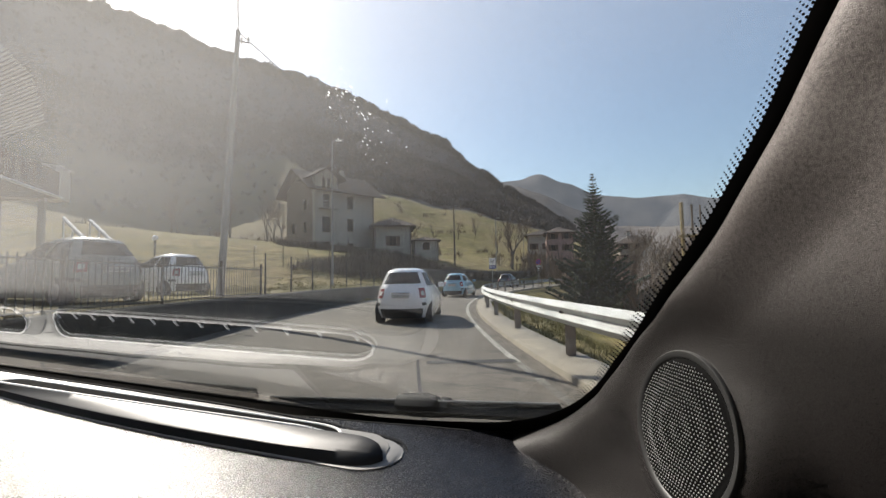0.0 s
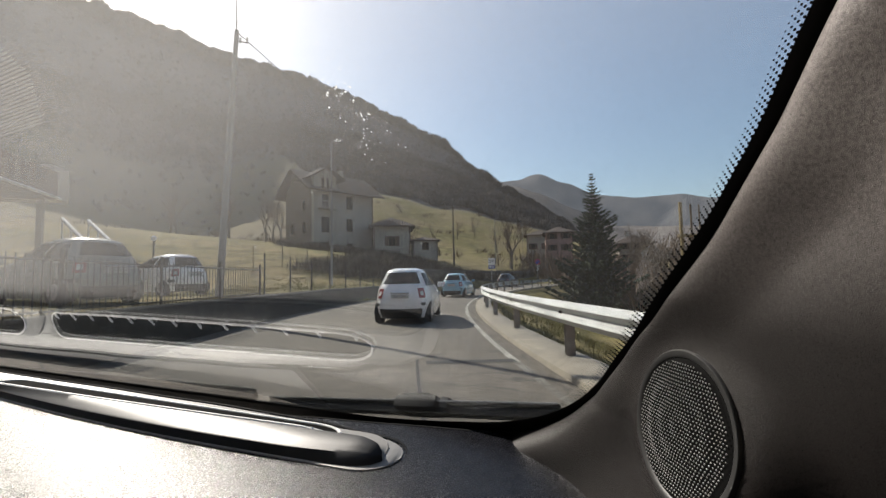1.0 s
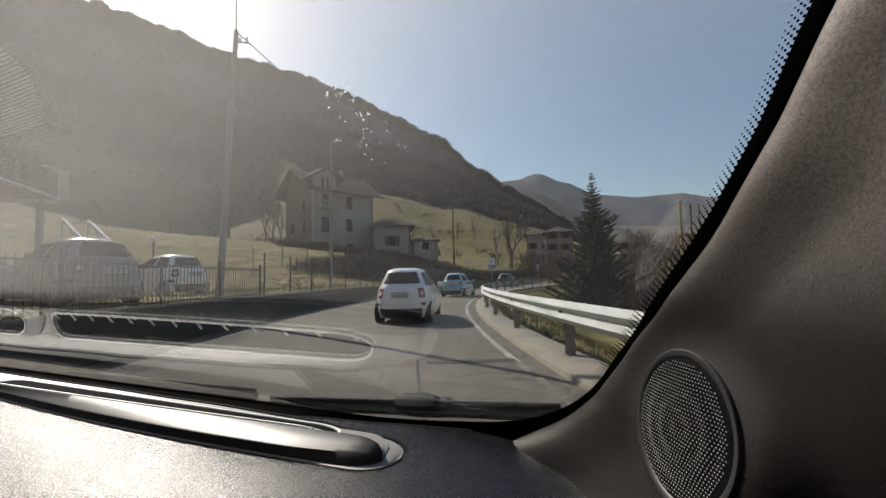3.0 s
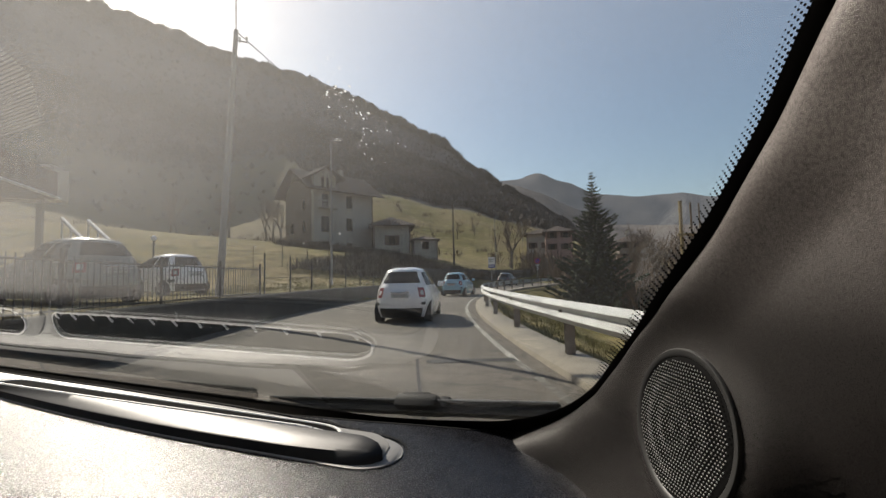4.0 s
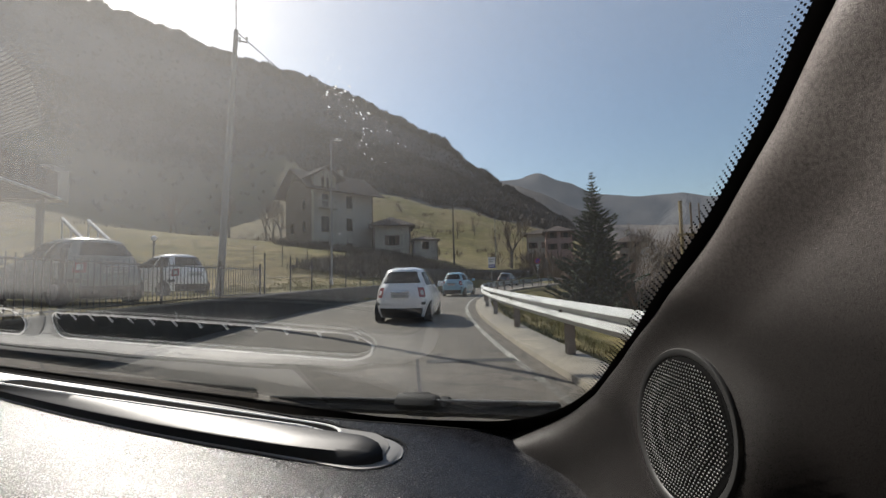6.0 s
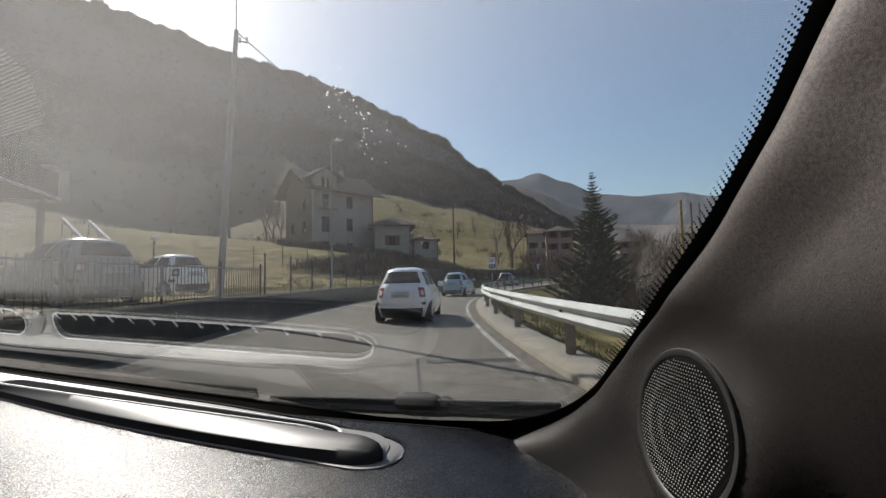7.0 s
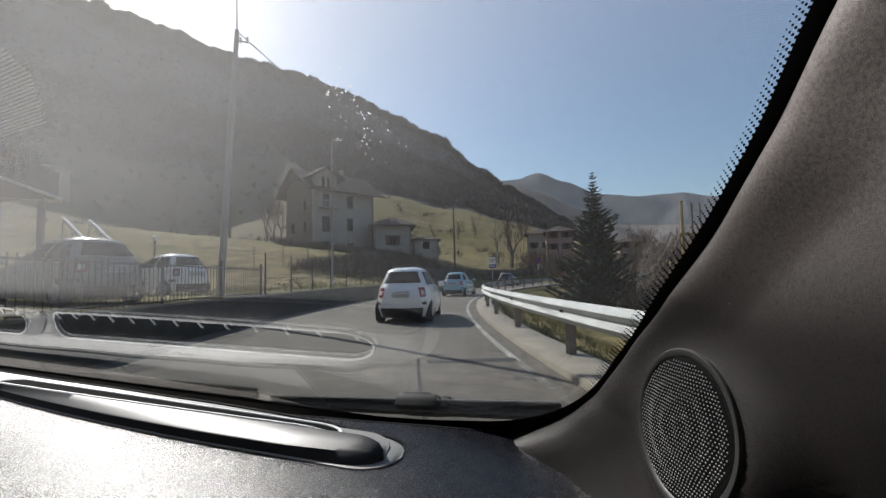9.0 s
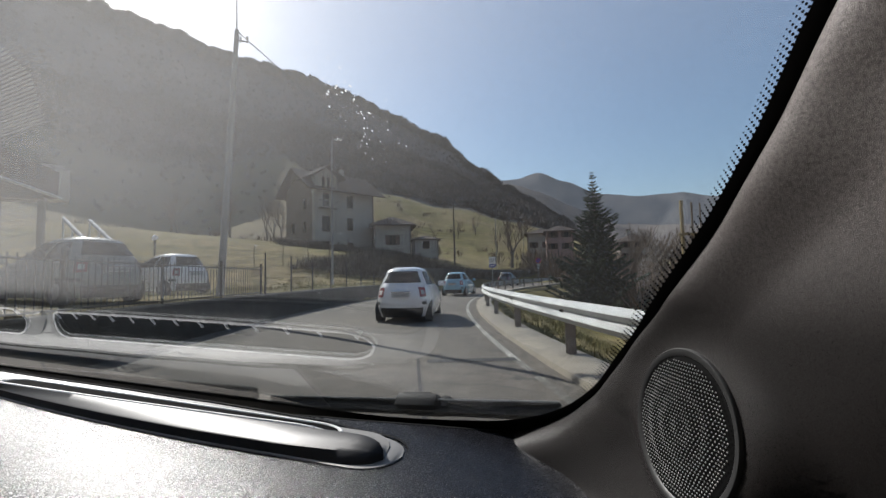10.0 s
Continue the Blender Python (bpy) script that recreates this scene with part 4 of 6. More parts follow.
    if chimney:
        c = part("chimney", soft_box(wide * 0.3, wide * 0.3 + 0.7, deep * 0.45, deep * 0.45 + 0.6, high, high + gable + 0.9, bevel=0.03), PLASTER, rf)
        part("chimney_cap", soft_box(wide * 0.3 - 0.1, wide * 0.3 + 0.8, deep * 0.45 - 0.1, deep * 0.45 + 0.7, high + gable + 1.0, high + gable + 1.12, bevel=0.02), TILE, c)
    for x in (0.12, wide - 0.12):
        part("downpipe", tube(bmesh.new(), (x, -0.06, -foot), (x, -0.06, high - 0.1), 0.05), WOOD_DARK, h)
    return h


# the tall gabled house on the meadow and its low annexe
def meadow_house():
    """The tall house on the slope: a long facade along x, its shaded gable end along y, and a cross-gabled bay with a balcony."""
    h = base("house", pose(-17.3, 56.5, 4.1, 0, 0, 44), "tall grey house with wide eaves and a gabled bay", "house", "houses of the village")
    wide, deep, high, rise, e = 9.8, 8.0, 9.9, 2.7, 1.25
    bay, out, top = 3.3, 0.7, 11.2
    fronts = ((pose(bay, 0, 0), wide - bay, ((2.0, 3.0, 0.9, 2.3), (2.0, 3.0, 4.0, 5.8), (2.0, 3.0, 7.2, 9.0)), 0),
              (pose(0, -out, 0), bay, ((1.1, 2.2, 0.9, 2.3), (1.05, 2.25, 3.6, 5.7), (1.15, 2.15, 6.9, 8.8), (1.05, 1.5, 9.6, 11.0), (1.8, 2.25, 9.6, 11.0)), 1.1),
              (pose(wide, 0, 0, 0, 0, 90), deep, ((1.6, 2.6, 3.7, 5.3), (5.2, 6.2, 3.7, 5.3)), 0),
              (pose(wide, deep, 0, 0, 0, 180), wide, (), 0),
              (pose(0, deep, 0, 0, 0, -90), deep, ((1.6, 2.6, 3.7, 5.2), (5.2, 6.2, 3.7, 5.2), (5.2, 6.2, 6.8, 8.3)), rise))
    for m, w, holes, g in fronts:
        bm = bmesh.new()
        facade(bm, m, w, -4.0, top if w == bay else high, holes, gable=g)
        # End walls take the darker plaster: their shade is put into the colour.
        wl = part("wall", bm, PLASTER_DULL if w == deep else PLASTER, h)
        for x0, x1, z0, z1 in holes:
            window(wl, m, x0, x1, z0, z1, False)
    bm = bmesh.new()
    for x, turn in ((0.0, -90), (bay, 90)):
        facade(bm, pose(x, 0 if turn < 0 else -out, 0, 0, 0, turn), out, -4.0, top, ())
    part("bay_side", bm, PLASTER, h)
    slope = rise / (deep / 2)
    bm, tiles = bmesh.new(), bmesh.new()
    for y_e in (-e, deep + e):
        a, b, c, d = ((-e, y_e, high - slope * e), (wide + e, y_e, high - slope * e), (wide + e, deep / 2, high + rise), (-e, deep / 2, high + rise))
        n = roof_plane(bm, a, b, c, d)
        tile_rows(tiles, a, b, c, d, n * 0.18)
    for x_e in (-0.8, bay + 0.8):
        drop = 1.1 / (bay / 2) * 0.8
        a, b, c, d = ((x_e, -out - 1.0, top - drop), (x_e, deep * 0.36, top - drop), (bay / 2, deep * 0.36, top + 1.1), (bay / 2, -out - 1.0, top + 1.1))
        n = roof_plane(bm, a, b, c, d)
        tile_rows(tiles, a, b, c, d, n * 0.18)
    rf = part("roof", bm, TILE, h, "brown tiled roof with wide eaves")
    part("tiles", tiles, TILE, rf, kind="stuff")
    c = part("chimney", soft_box(6.2, 6.9, 3.4, 4.0, high + 1.0, high + rise + 1.0, bevel=0.03), PLASTER, rf)
    part("chimney_cap", soft_box(6.1, 7.0, 3.3, 4.1, high + rise + 1.1, high + rise + 1.22, bevel=0.02), TILE, c)
    b = part("balcony", box(bmesh.new(), 0.5, bay - 0.2, -out - 1.0, -out, 6.65, 6.8), CONCRETE, h)
    bm = bmesh.new()
    for i in range(17):
        x = 0.55 + (bay - 0.8) * i / 16
        tube(bm, (x, -out - 0.95, 6.75), (x, -out - 0.95, 7.7), 0.025, sides=5)
    tube(bm, (0.5, -out - 0.95, 7.7), (bay - 0.2, -out - 0.95, 7.7), 0.05, sides=6)
    for x in (0.55, bay - 0.25):
        tube(bm, (x, -out - 0.95, 7.7), (x, -out, 7.7), 0.04, sides=5)
    part("railing", bm, PLASTER, b, "pale balcony railing")
    part("downpipe", tube(bmesh.new(), (wide - 0.15, -0.08, -4.0), (wide - 0.15, -0.08, high - 0.2), 0.07), WOOD_DARK, h, "dark brown downpipe")
    part("gutter", tube(bmesh.new(), (bay + 0.3, -e - 0.06, high - slope * e + 0.08), (wide + e, -e - 0.06, high - slope * e + 0.08), 0.08), WOOD_DARK, rf)


meadow_house()
house(pose(-9.7, 60.2, 5.0, 0, 0, 8), 5.2, 6.0, 4.0, "low pale annexe with a brown tiled roof", PLASTER, 1, 1, gable=1.2, hip=True, chimney=False, foot=3.0)
house(pose(-4.2, 61.0, 4.4, 0, 0, 8), 3.6, 4.0, 2.3, "small grey shed beside the annexe", PLASTER, 1, 1, gable=0.5, hip=True, side_cols=1, chimney=False, eave=0.3, foot=3.0, shutters=False)
house(pose(22.3, 92, 5.7, 0, 0, -12), 5.6, 7.0, 5.0, "rose rendered house with a hipped roof far up the road", PLASTER_ROSE, 2, 2, gable=1.2, hip=True, foot=6, eave=0.6, chimney=False)
house(pose(20.6, 104, 6.8, 0, 0, -12), 6.0, 6.5, 4.6, "low house behind the rose house", PLASTER, 1, 2, gable=1.1, hip=True, foot=6, chimney=False)
house(pose(41, 99, ground_height(43, 100) + 0.5, 0, 0, -12), 7.5, 7, 5.2, "dull cream house with a hipped roof beyond the river trees", PLASTER_DULL, 2, 3, gable=1.8, hip=True, foot=6)
# houses that stand behind the car
house(pose(4.6, -2.2, 0.1, 0, 0, -82) @ pose(0, 0, 0), 15, 9, 4.9, "pink rendered house with a tiled roof", PLASTER_PINK, 1, 5, gable=2.0, hip=True, foot=2.5)
house(pose(-19.5, -9, 0.7, 0, 0, 82) @ pose(0, 0, 0), 12, 9, 8.4, "white three-storey house with iron balconies", PLASTER_WHITE, 3, 3, gable=2.4, balcony=True, foot=1.2)


house(pose(-24, -30, 0.7, 0, 0, 80), 10, 8, 5.6, "small white house with a tiled gable roof", PLASTER_WHITE, 2, 3, gable=2.2, foot=1.2)
house(pose(-26, -52, 0.7, 0, 0, 80), 14, 10, 8.6, "white apartment house with balconies and dark shutters", PLASTER_WHITE, 3, 4, gable=2.4, hip=True, balcony=True, foot=1.2)
house(pose(-28, -84, 0.7, 0, 0, 80), 16, 11, 10.5, "tall ochre building with arched gable roof", PLASTER_OCHRE, 3, 4, gable=3.2, foot=1.2, shutters=False)
house(pose(16, -34, -2.0, 0, 0, -75), 9, 8, 6.2, "brown rendered house below the road", PLASTER_ROSE, 2, 3, gable=1.6, hip=True, foot=1.5)


def parking_canopy():
    """The low building with a deep flat roof over a recessed front, and outside steps with white rails."""
    h = base("low_building", pose(-15.5, 17.1, 0.8, 0, 0, 19), "low flat-roofed building with white stair rails", "house", "houses of the village")
    bm = bmesh.new()
    holes = ((1.2, 2.4, 0.9, 2.2), (4.2, 5.4, 0.2, 2.3))
    facade(bm, pose(-2.2, -6.6, 0, 0, 0, 90), 7.4, -0.6, 3.92, holes)
    facade(bm, pose(-9.0, -6.6, 0), 6.8, -0.6, 3.92, ())
    facade(bm, pose(-2.2, 0.8, 0, 0, 0, 180), 6.8, -0.6, 3.92, ())
    wl = part("wall", bm, PLASTER_DULL, h)
    for x0, x1, z0, z1 in holes:
        window(wl, pose(-2.2, -6.6, 0, 0, 0, 90), x0, x1, z0, z1, False)
    rf = part("roof", soft_box(-9.3, 0.0, -7.2, 0.0, 3.92, 5.0, bevel=0.03), WOOD_DARK, h, "dark deep flat roof")
    part("parapet", soft_box(-8.0, -0.15, 0.004, 1.25, 3.95, 5.35, bevel=0.02), PLASTER, rf, "pale parapet block")
    part("gutter", tube(bmesh.new(), (0.07, -7.2, 3.95), (0.07, 0.0, 3.95), 0.06), IRON_WHITE, rf, "white gutter")
    for y in (-6.9, -3.6, -0.3):
        part("post", soft_box(-0.5, -0.3, y - 0.1, y + 0.1, -0.1, 3.93, bevel=0.02), PLASTER_DULL, h)
    return h


def entry_steps():
    """White-railed steps from the low building down to the car park."""
    top, way = Vector((-12.4, 14.4, 2.45)), Vector((1.84, -1.06, -1.07))
    h = base("entry_steps", Matrix.Translation((top.x, top.y, 0.8)), "concrete steps with thick white rails", "stairs")
    inv = h.matrix_basis.inverted()
    flat = Vector((way.x, way.y, 0)).normalized()
    side = Vector((-flat.y, flat.x, 0))
    turn = math.degrees(math.atan2(flat.y, flat.x))
    for i in range(9):
        c = top + way * (i / 6.0 - 0.1)
        part("step", soft_box(-0.18, 0.18, -0.42, 0.42, -0.75, 0.0, bevel=0.01, m=inv @ Matrix.Translation((c.x, c.y, max(0.9, c.z + 0.05))) @ pose(0, 0, 0, 0, 0, turn)), CONCRETE, h)
    for sg in (-1, 1):
        a, b = top + side * 0.36 * sg + Vector((0, 0, 1.0)), top + way * 1.35 + side * 0.36 * sg + Vector((0, 0, 1.0))
        bm = tube(bmesh.new(), inv @ a, inv @ b, 0.06)
        for k in range(5):
            q = a.lerp(b, k / 4)
            tube(bm, inv @ q, inv @ (q - Vector((0, 0, 1.0))), 0.025)
        part("handrail", bm, IRON_WHITE, h, "white painted handrail")


entry_steps()
parking_canopy()


def globe_lamp(x, y, h):
    g = base("garden_lamp", Matrix.Translation((x, y, ground_height(x, y) - 0.05)), "white globe garden lamp on a short post", "garden lamp")
    part("post", tube(bmesh.new(), (0, 0, 0), (0, 0, h), 0.035), IRON, g)
    bm = bmesh.new()
    bmesh.ops.create_uvsphere(bm, u_segments=14, v_segments=10, radius=0.11, matrix=Matrix.Translation((0, 0, h + 0.09)))
    part("globe", bm, SIGN_WHITE, g, "white glass globe", smooth=True)


globe_lamp(-11.5, 17.0, 2.2)
globe_lamp(-15.5, 19.5, 2.2)


def slope_fence():
    f = base("slope_fence", Matrix.Translation((-16, 24, ground_height(-16, 24))), "thin wooden posts with wire up the meadow", "fence")
    inv = f.matrix_basis.inverted()
    last = None
    for i in range(9):
        x, y = -18.5 + 1.15 * i, 21 + 2.6 * i
        z = ground_height(x, y)
        part("post", tube(bmesh.new(), inv @ Vector((x, y, z - 0.2)), inv @ Vector((x, y, z + 1.9)), 0.035, 0.03, 6), POLE_WOOD, f)
        if last:
            for k in (0.8, 1.6):
                part("wire", tube(bmesh.new(), inv @ (last + Vector((0, 0, k))), inv @ Vector((x, y, z + k)), 0.006, sides=4), IRON, f)
        last = Vector((x, y, z))


slope_fence()


# ---- trees ----
def bare_tree(x, y, h, label, seed, spread=0.5, z=None, trunk=0.03, depth=6, mat=TWIG):
    rnd = random.Random(seed)
    z = ground_height(x, y) if z is None else z
    t = base("bare_tree", Matrix.Translation((x, y, z - 0.15)), label, "tree", "bare trees by the road")
    limbs, twigs = bmesh.new(), bmesh.new()

    def grow(p, d, length, r, level):
        bend = Vector((rnd.uniform(-1, 1), rnd.uniform(-1, 1), rnd.uniform(-0.2, 0.6))) * 0.16
        mid = p + d * length * 0.5
        d2 = (d + bend).normalized()
        end = mid + d2 * length * 0.5
        bm = limbs if level < 2 else twigs
        n = 7 if level < 2 else (4 if level < 4 else 3)
        tube(bm, p, mid, r, r * 0.86, n, False), tube(bm, mid, end, r * 0.86, r * 0.7, n, False)
        if level >= depth:
            return
        kids = 3 if level in (0, 1, 2) else 2 + (rnd.random() < 0.5)
        for k in range(kids):
            a = rnd.uniform(0, 2 * math.pi)
            side = Vector((math.cos(a), math.sin(a), rnd.uniform(-0.1, 0.35)))
            w = spread * rnd.uniform(0.5, 1.25)
            grow(end if k < 2 else mid, (d2 + side * w + Vector((0, 0, 0.14))).normalized(), length * rnd.uniform(0.62, 0.86), r * rnd.uniform(0.5, 0.66), level + 1)

    grow(Vector((0, 0, 0)), Vector((rnd.uniform(-0.05, 0.05), rnd.uniform(-0.05, 0.05), 1)), h * 0.27, h * trunk, 0)
    part("trunk", limbs, BARK, t, smooth=True)
    part("crown", twigs, mat, t, "leafless crown of fine grey-brown twigs", kind="stuff")


def fir_tree(x, y, h, wide, label, seed, z=None, name="fir_tree"):
    rnd = random.Random(seed)
    z = ground_height(x, y) if z is None else z
    t = base(name, Matrix.Translation((x, y, z - 0.2)), label, "tree", "conifers by the road")
    part("trunk", tube(bmesh.new(), (0, 0, 0), (0, 0, h * 0.97), h * 0.018, 0.01, 9), BARK, t, smooth=True)
    boughs, dark, light = bmesh.new(), bmesh.new(), bmesh.new()
    level = 0.06 * h
    while level < h * 0.985:
        s = level / h
        reach = wide * (1 - s) ** 1.05 * rnd.uniform(0.5, 1.18) + 0.05
        a0 = rnd.uniform(0, 6.28)
        k = 9 if s < 0.8 else 6
        for i in range(k):
            a = a0 + 2 * math.pi * i / k + rnd.uniform(-0.3, 0.3)
            l = reach * rnd.uniform(0.5, 1.15)
            out = Vector((math.cos(a), math.sin(a), 0))
            lift = 0.45 * s - 0.34
            p0 = Vector((0, 0, level))
            tip = p0 + out * l + Vector((0, 0, lift * l + 0.24 * l))
            low = p0 + out * l * 0.55 + Vector((0, 0, lift * l))
            tube(boughs, p0, low, 0.03 * (1 - s) + 0.008, 0.015, 4, False), tube(boughs, low, tip, 0.015, 0.004, 4, False)
            side = Vector((-out.y, out.x, 0))
            n = max(8, int(l * 20))
            for j in range(n):
                q = (j + 0.6) / n
                c = p0.lerp(low, q / 0.55) if q < 0.55 else low.lerp(tip, (q - 0.55) / 0.45)
                for sgn in (-1, 1, 0):
                    size = (0.13 + 0.87 * (1 - s)) * (0.72 - 0.3 * q) * (0.4 + 0.6 * min(1.0, wide / 3)) * rnd.uniform(0.7, 1.4)
                    d = (side * sgn * rnd.uniform(0.6, 1.0) + out * rnd.uniform(0.3, 0.9) + Vector((0, 0, rnd.uniform(-0.75, 0.05)))).normalized() * size
                    wv = d.cross(Vector((rnd.uniform(-1, 1), rnd.uniform(-1, 1), rnd.uniform(-1, 1)))).normalized() * size * 0.22
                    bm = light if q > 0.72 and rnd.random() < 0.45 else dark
                    v = [bm.verts.new(c + e) for e in (-wv * 0.5, d * 0.5 - wv, d, d * 0.5 + wv)]
                    bm.faces.new(v)
        level += max(0.12, h * 0.024) * rnd.uniform(0.7, 1.3)
    part("boughs", boughs, BARK, t)
    crown = part("crown", dark, NEEDLE, t, "dark green drooping needle boughs", kind="stuff")
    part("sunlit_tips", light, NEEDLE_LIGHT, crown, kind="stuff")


fir_tree(14.6, 41.0, 13.9, 5.3, "tall dark green fir beyond the guard rail", 3, z=-2.2)
fir_tree(17.6, 47.5, 8.5, 2.2, "smaller fir behind the tall one", 5, z=-2.3)
bare_tree(12.2, 76, 10.5, "bare deciduous tree at the bend", 11, 0.55, z=2.6)
for i, (x, y, h) in enumerate(((20, 34, 8), (23, 39, 9), (26, 46, 10), (24, 52, 9), (29, 55, 11), (33, 62, 11), (21.5, 58, 8), (30, 70, 12), (37, 75, 12), (27, 80, 11))):
    bare_tree(x, y, h, "bare riverside tree with grey-brown twigs", 20 + i, 0.5, depth=5)
for i, (x, y, h) in enumerate(((13, 102, 6), (17, 110, 7), (9, 118, 6), (21, 118, 7), (4, 112, 6), (25, 126, 7), (-2, 104, 5))):
    bare_tree(x, y, h, "small bare fruit tree on the meadow", 50 + i, 0.65, trunk=0.022, depth=6)
for i, (x, y, h) in enumerate(((-23, 58, 7), (-26, 63, 8), (-21.5, 66, 8), (-30, 60, 8), (-34, 68, 9), (-28, 74, 9), (-40, 64, 8), (-12, 74, 7), (-46, 72, 9), (-6, 80, 6))):
    bare_tree(x, y, h, "bare tree beside the gabled house", 70 + i, 0.6, trunk=0.02, depth=6)
for i, (x, y, h) in enumerate(((15, -48, 11), (18, -54, 12), (14, -60, 11), (19, -42, 10), (22, -64, 12))):
    bare_tree(x, y, h, "bare birch with pale trunk by the river", 90 + i, 0.4, trunk=0.016, depth=5)
bare_tree(-11.5, -66, 12, "tall pruned tree with short bare limbs", 99, 0.45, depth=3)
fir_tree(13.5, -27, 11, 2.4, "dark fir by the river", 15, z=-2.2)
fir_tree(7.5, -20, 15, 4.6, "broad dark cedar by the pink house", 9, z=0.0, name="cedar_tree")


def scrub(name, spots, mat, label, seed, size, per=26, thin=0.12):
    rnd = random.Random(seed)
    bm = bmesh.new()
    for x, y, s in spots:
        z = ground_height(x, y)
        for k in range(per):
            a, lean = rnd.uniform(0, 6.28), rnd.uniform(0.1, 1.0)
            l = size * s * rnd.uniform(0.5, 1.1)
            p = Vector((x + rnd.gauss(0, 0.3) * size * s, y + rnd.gauss(0, 0.3) * size * s, z - 0.05))
            d = Vector((math.cos(a) * lean, math.sin(a) * lean, 1)).normalized() * l
            w = Vector((math.sin(a), -math.cos(a), rnd.uniform(-0.4, 0.4))) * l * thin * rnd.uniform(0.5, 1.2)
            v = [bm.verts.new(p + e) for e in (-w * 0.4, d * 0.55 - w, d, d * 0.55 + w)]
            bm.faces.new(v)
    whole(name, bm, mat, label, "plants", kind="stuff")


rnd = random.Random(4)
spots = []
for k in range(120):
    y = rnd.uniform(2, 60)
    spots.append((road_right(y) + rnd.uniform(6.0, 14), y, rnd.uniform(0.5, 1.2)))
scrub("river_bank_scrub", spots, SHRUB, "dry brown scrub on the river bank", 5, 1.1)
spots = [(rnd.uniform(17, 45), rnd.uniform(28, 95), rnd.uniform(0.7, 1.5)) for k in range(420)]
scrub("riverside_thicket", spots, TWIG, "leafless thicket of thin grey-brown stems", 6, 3.2, 30, 0.035)
spots = []
for k in range(1500):
    y = rnd.uniform(1.0, 30)
    spots.append((road_right(y) + rnd.uniform(1.1, 5.0), y, rnd.uniform(0.5, 1.3)))
scrub("verge_grass", spots, GRASS, "tufts of dry green grass behind the guard rail", 7, 0.2, 22, 0.04)
spots = []
for k in range(900):
    y = rnd.uniform(14, 40)
    spots.append((road_right(y) - ROAD_WIDE - rnd.uniform(0.9, 9), y, rnd.uniform(0.5, 1.3)))
scrub("meadow_grass", spots, GRASS, "tufts of grass on the slope above the wall", 8, 0.24, 22, 0.035)
spots = [(road_right(y) - ROAD_WIDE - rnd.uniform(0.9, 2.5), y, rnd.uniform(0.6, 1.2)) for y in [rnd.uniform(44, 80) for k in range(220)]]
scrub("hedge", spots, HEDGE, "brown leafless hedge above the stone wall", 9, 1.1, 40, 0.03)


spots = [(rnd.uniform(-20, -3), rnd.uniform(49.5, 53.5), rnd.uniform(0.7, 1.3)) for k in range(170)]
for k in range(520):
    y = rnd.uniform(33, 52)
    spots.append((road_right(y) - ROAD_WIDE - rnd.uniform(0.8, 9.5), y, rnd.uniform(0.6, 1.5)))
scrub("garden_hedge", spots, HEDGE, "dark bare hedge below the gabled house", 14, 0.95, 44, 0.03)
spots = []
for k in range(150):
    az, r = rnd.uniform(-48, 16), rnd.uniform(75, 165)
    spots.append((r * math.sin(radians(az)), r * math.cos(radians(az)), rnd.uniform(0.5, 1.4)))
scrub("meadow_shrubs", spots, TWIG, "small bare shrubs scattered over the meadow", 15, 1.7, 22, 0.05)


def far_woods():
    """Leafless trees standing over the wooded hillside, which roughen its outline."""
    rnd = random.Random(12)
    verts, faces = [], []
    for k in range(30000):
        az = rnd.uniform(-62, 34)
        r = rnd.choice((rnd.uniform(175, 470), rnd.uniform(175, 330), rnd.uniform(430, 490)))
        patch_here = noise.noise((r * math.sin(radians(az)) * 0.012, r * math.cos(radians(az)) * 0.012, 0.0)) * 45
        if patch_here + r < 182 + 58 * (1 - ease(az, -21, -15)) and rnd.random() > 0.06 * (1 - ease(az, -21, -15)):
            continue
        x, y = r * math.sin(radians(az)), r * math.cos(radians(az))
        z = ground_height(x, y)
        h = rnd.uniform(2.6, 5.2) if r < 430 else rnd.uniform(3, 6) + 7 * max(0.0, noise.noise((az * 0.8, r * 0.03, 1.0)) + 0.25)
        for j in range(9 if r < 430 else 12):
            a = rnd.uniform(0, 6.28)
            o = Vector((math.cos(a), math.sin(a), 0)) * h * rnd.uniform(0.1, 0.6)
            w = Vector((math.sin(a), -math.cos(a), 0)) * h * rnd.uniform(0.04, 0.11)
            b = Vector((x, y, z + h * 0.1))
            t = Vector((x, y, z + h * rnd.uniform(0.6, 1.0) - o.length * 0.5)) + o
            i = len(verts)
            verts += [tuple(b), tuple(b.lerp(t, 0.65) - w), tuple(t), tuple(b.lerp(t, 0.65) + w)]
            faces.append((i, i + 1, i + 2, i + 3))
    me = bpy.data.meshes.new("hill_woods")
    me.from_pydata(verts, [], faces)
    me.materials.append(FOREST)
    tagged(new("hill_woods", me), "leafless grey-brown woods covering the hillside", "woods", kind="stuff")


far_woods()

# ---- the car that carries the view: windscreen, pillar, dashboard ----
SCREEN_FOOT = Vector((0.09, 0.53, 1.03))
ALONG = Vector((0.91, -0.415, 0)).normalized()
RAKE = radians(40)
UP = Vector((ALONG.y, -ALONG.x, 0)) * math.cos(RAKE) + Vector((0, 0, math.sin(RAKE)))
OUT = ALONG.cross(UP).normalized()
if OUT.z < 0:
    OUT = -OUT
CAR = base("car_cabin", Matrix.Translation((-0.5, -0.4, 0.25)), "dark car cabin with windscreen, pillar and dashboard", "car interior")
TO_CAR = CAR.matrix_basis.inverted()


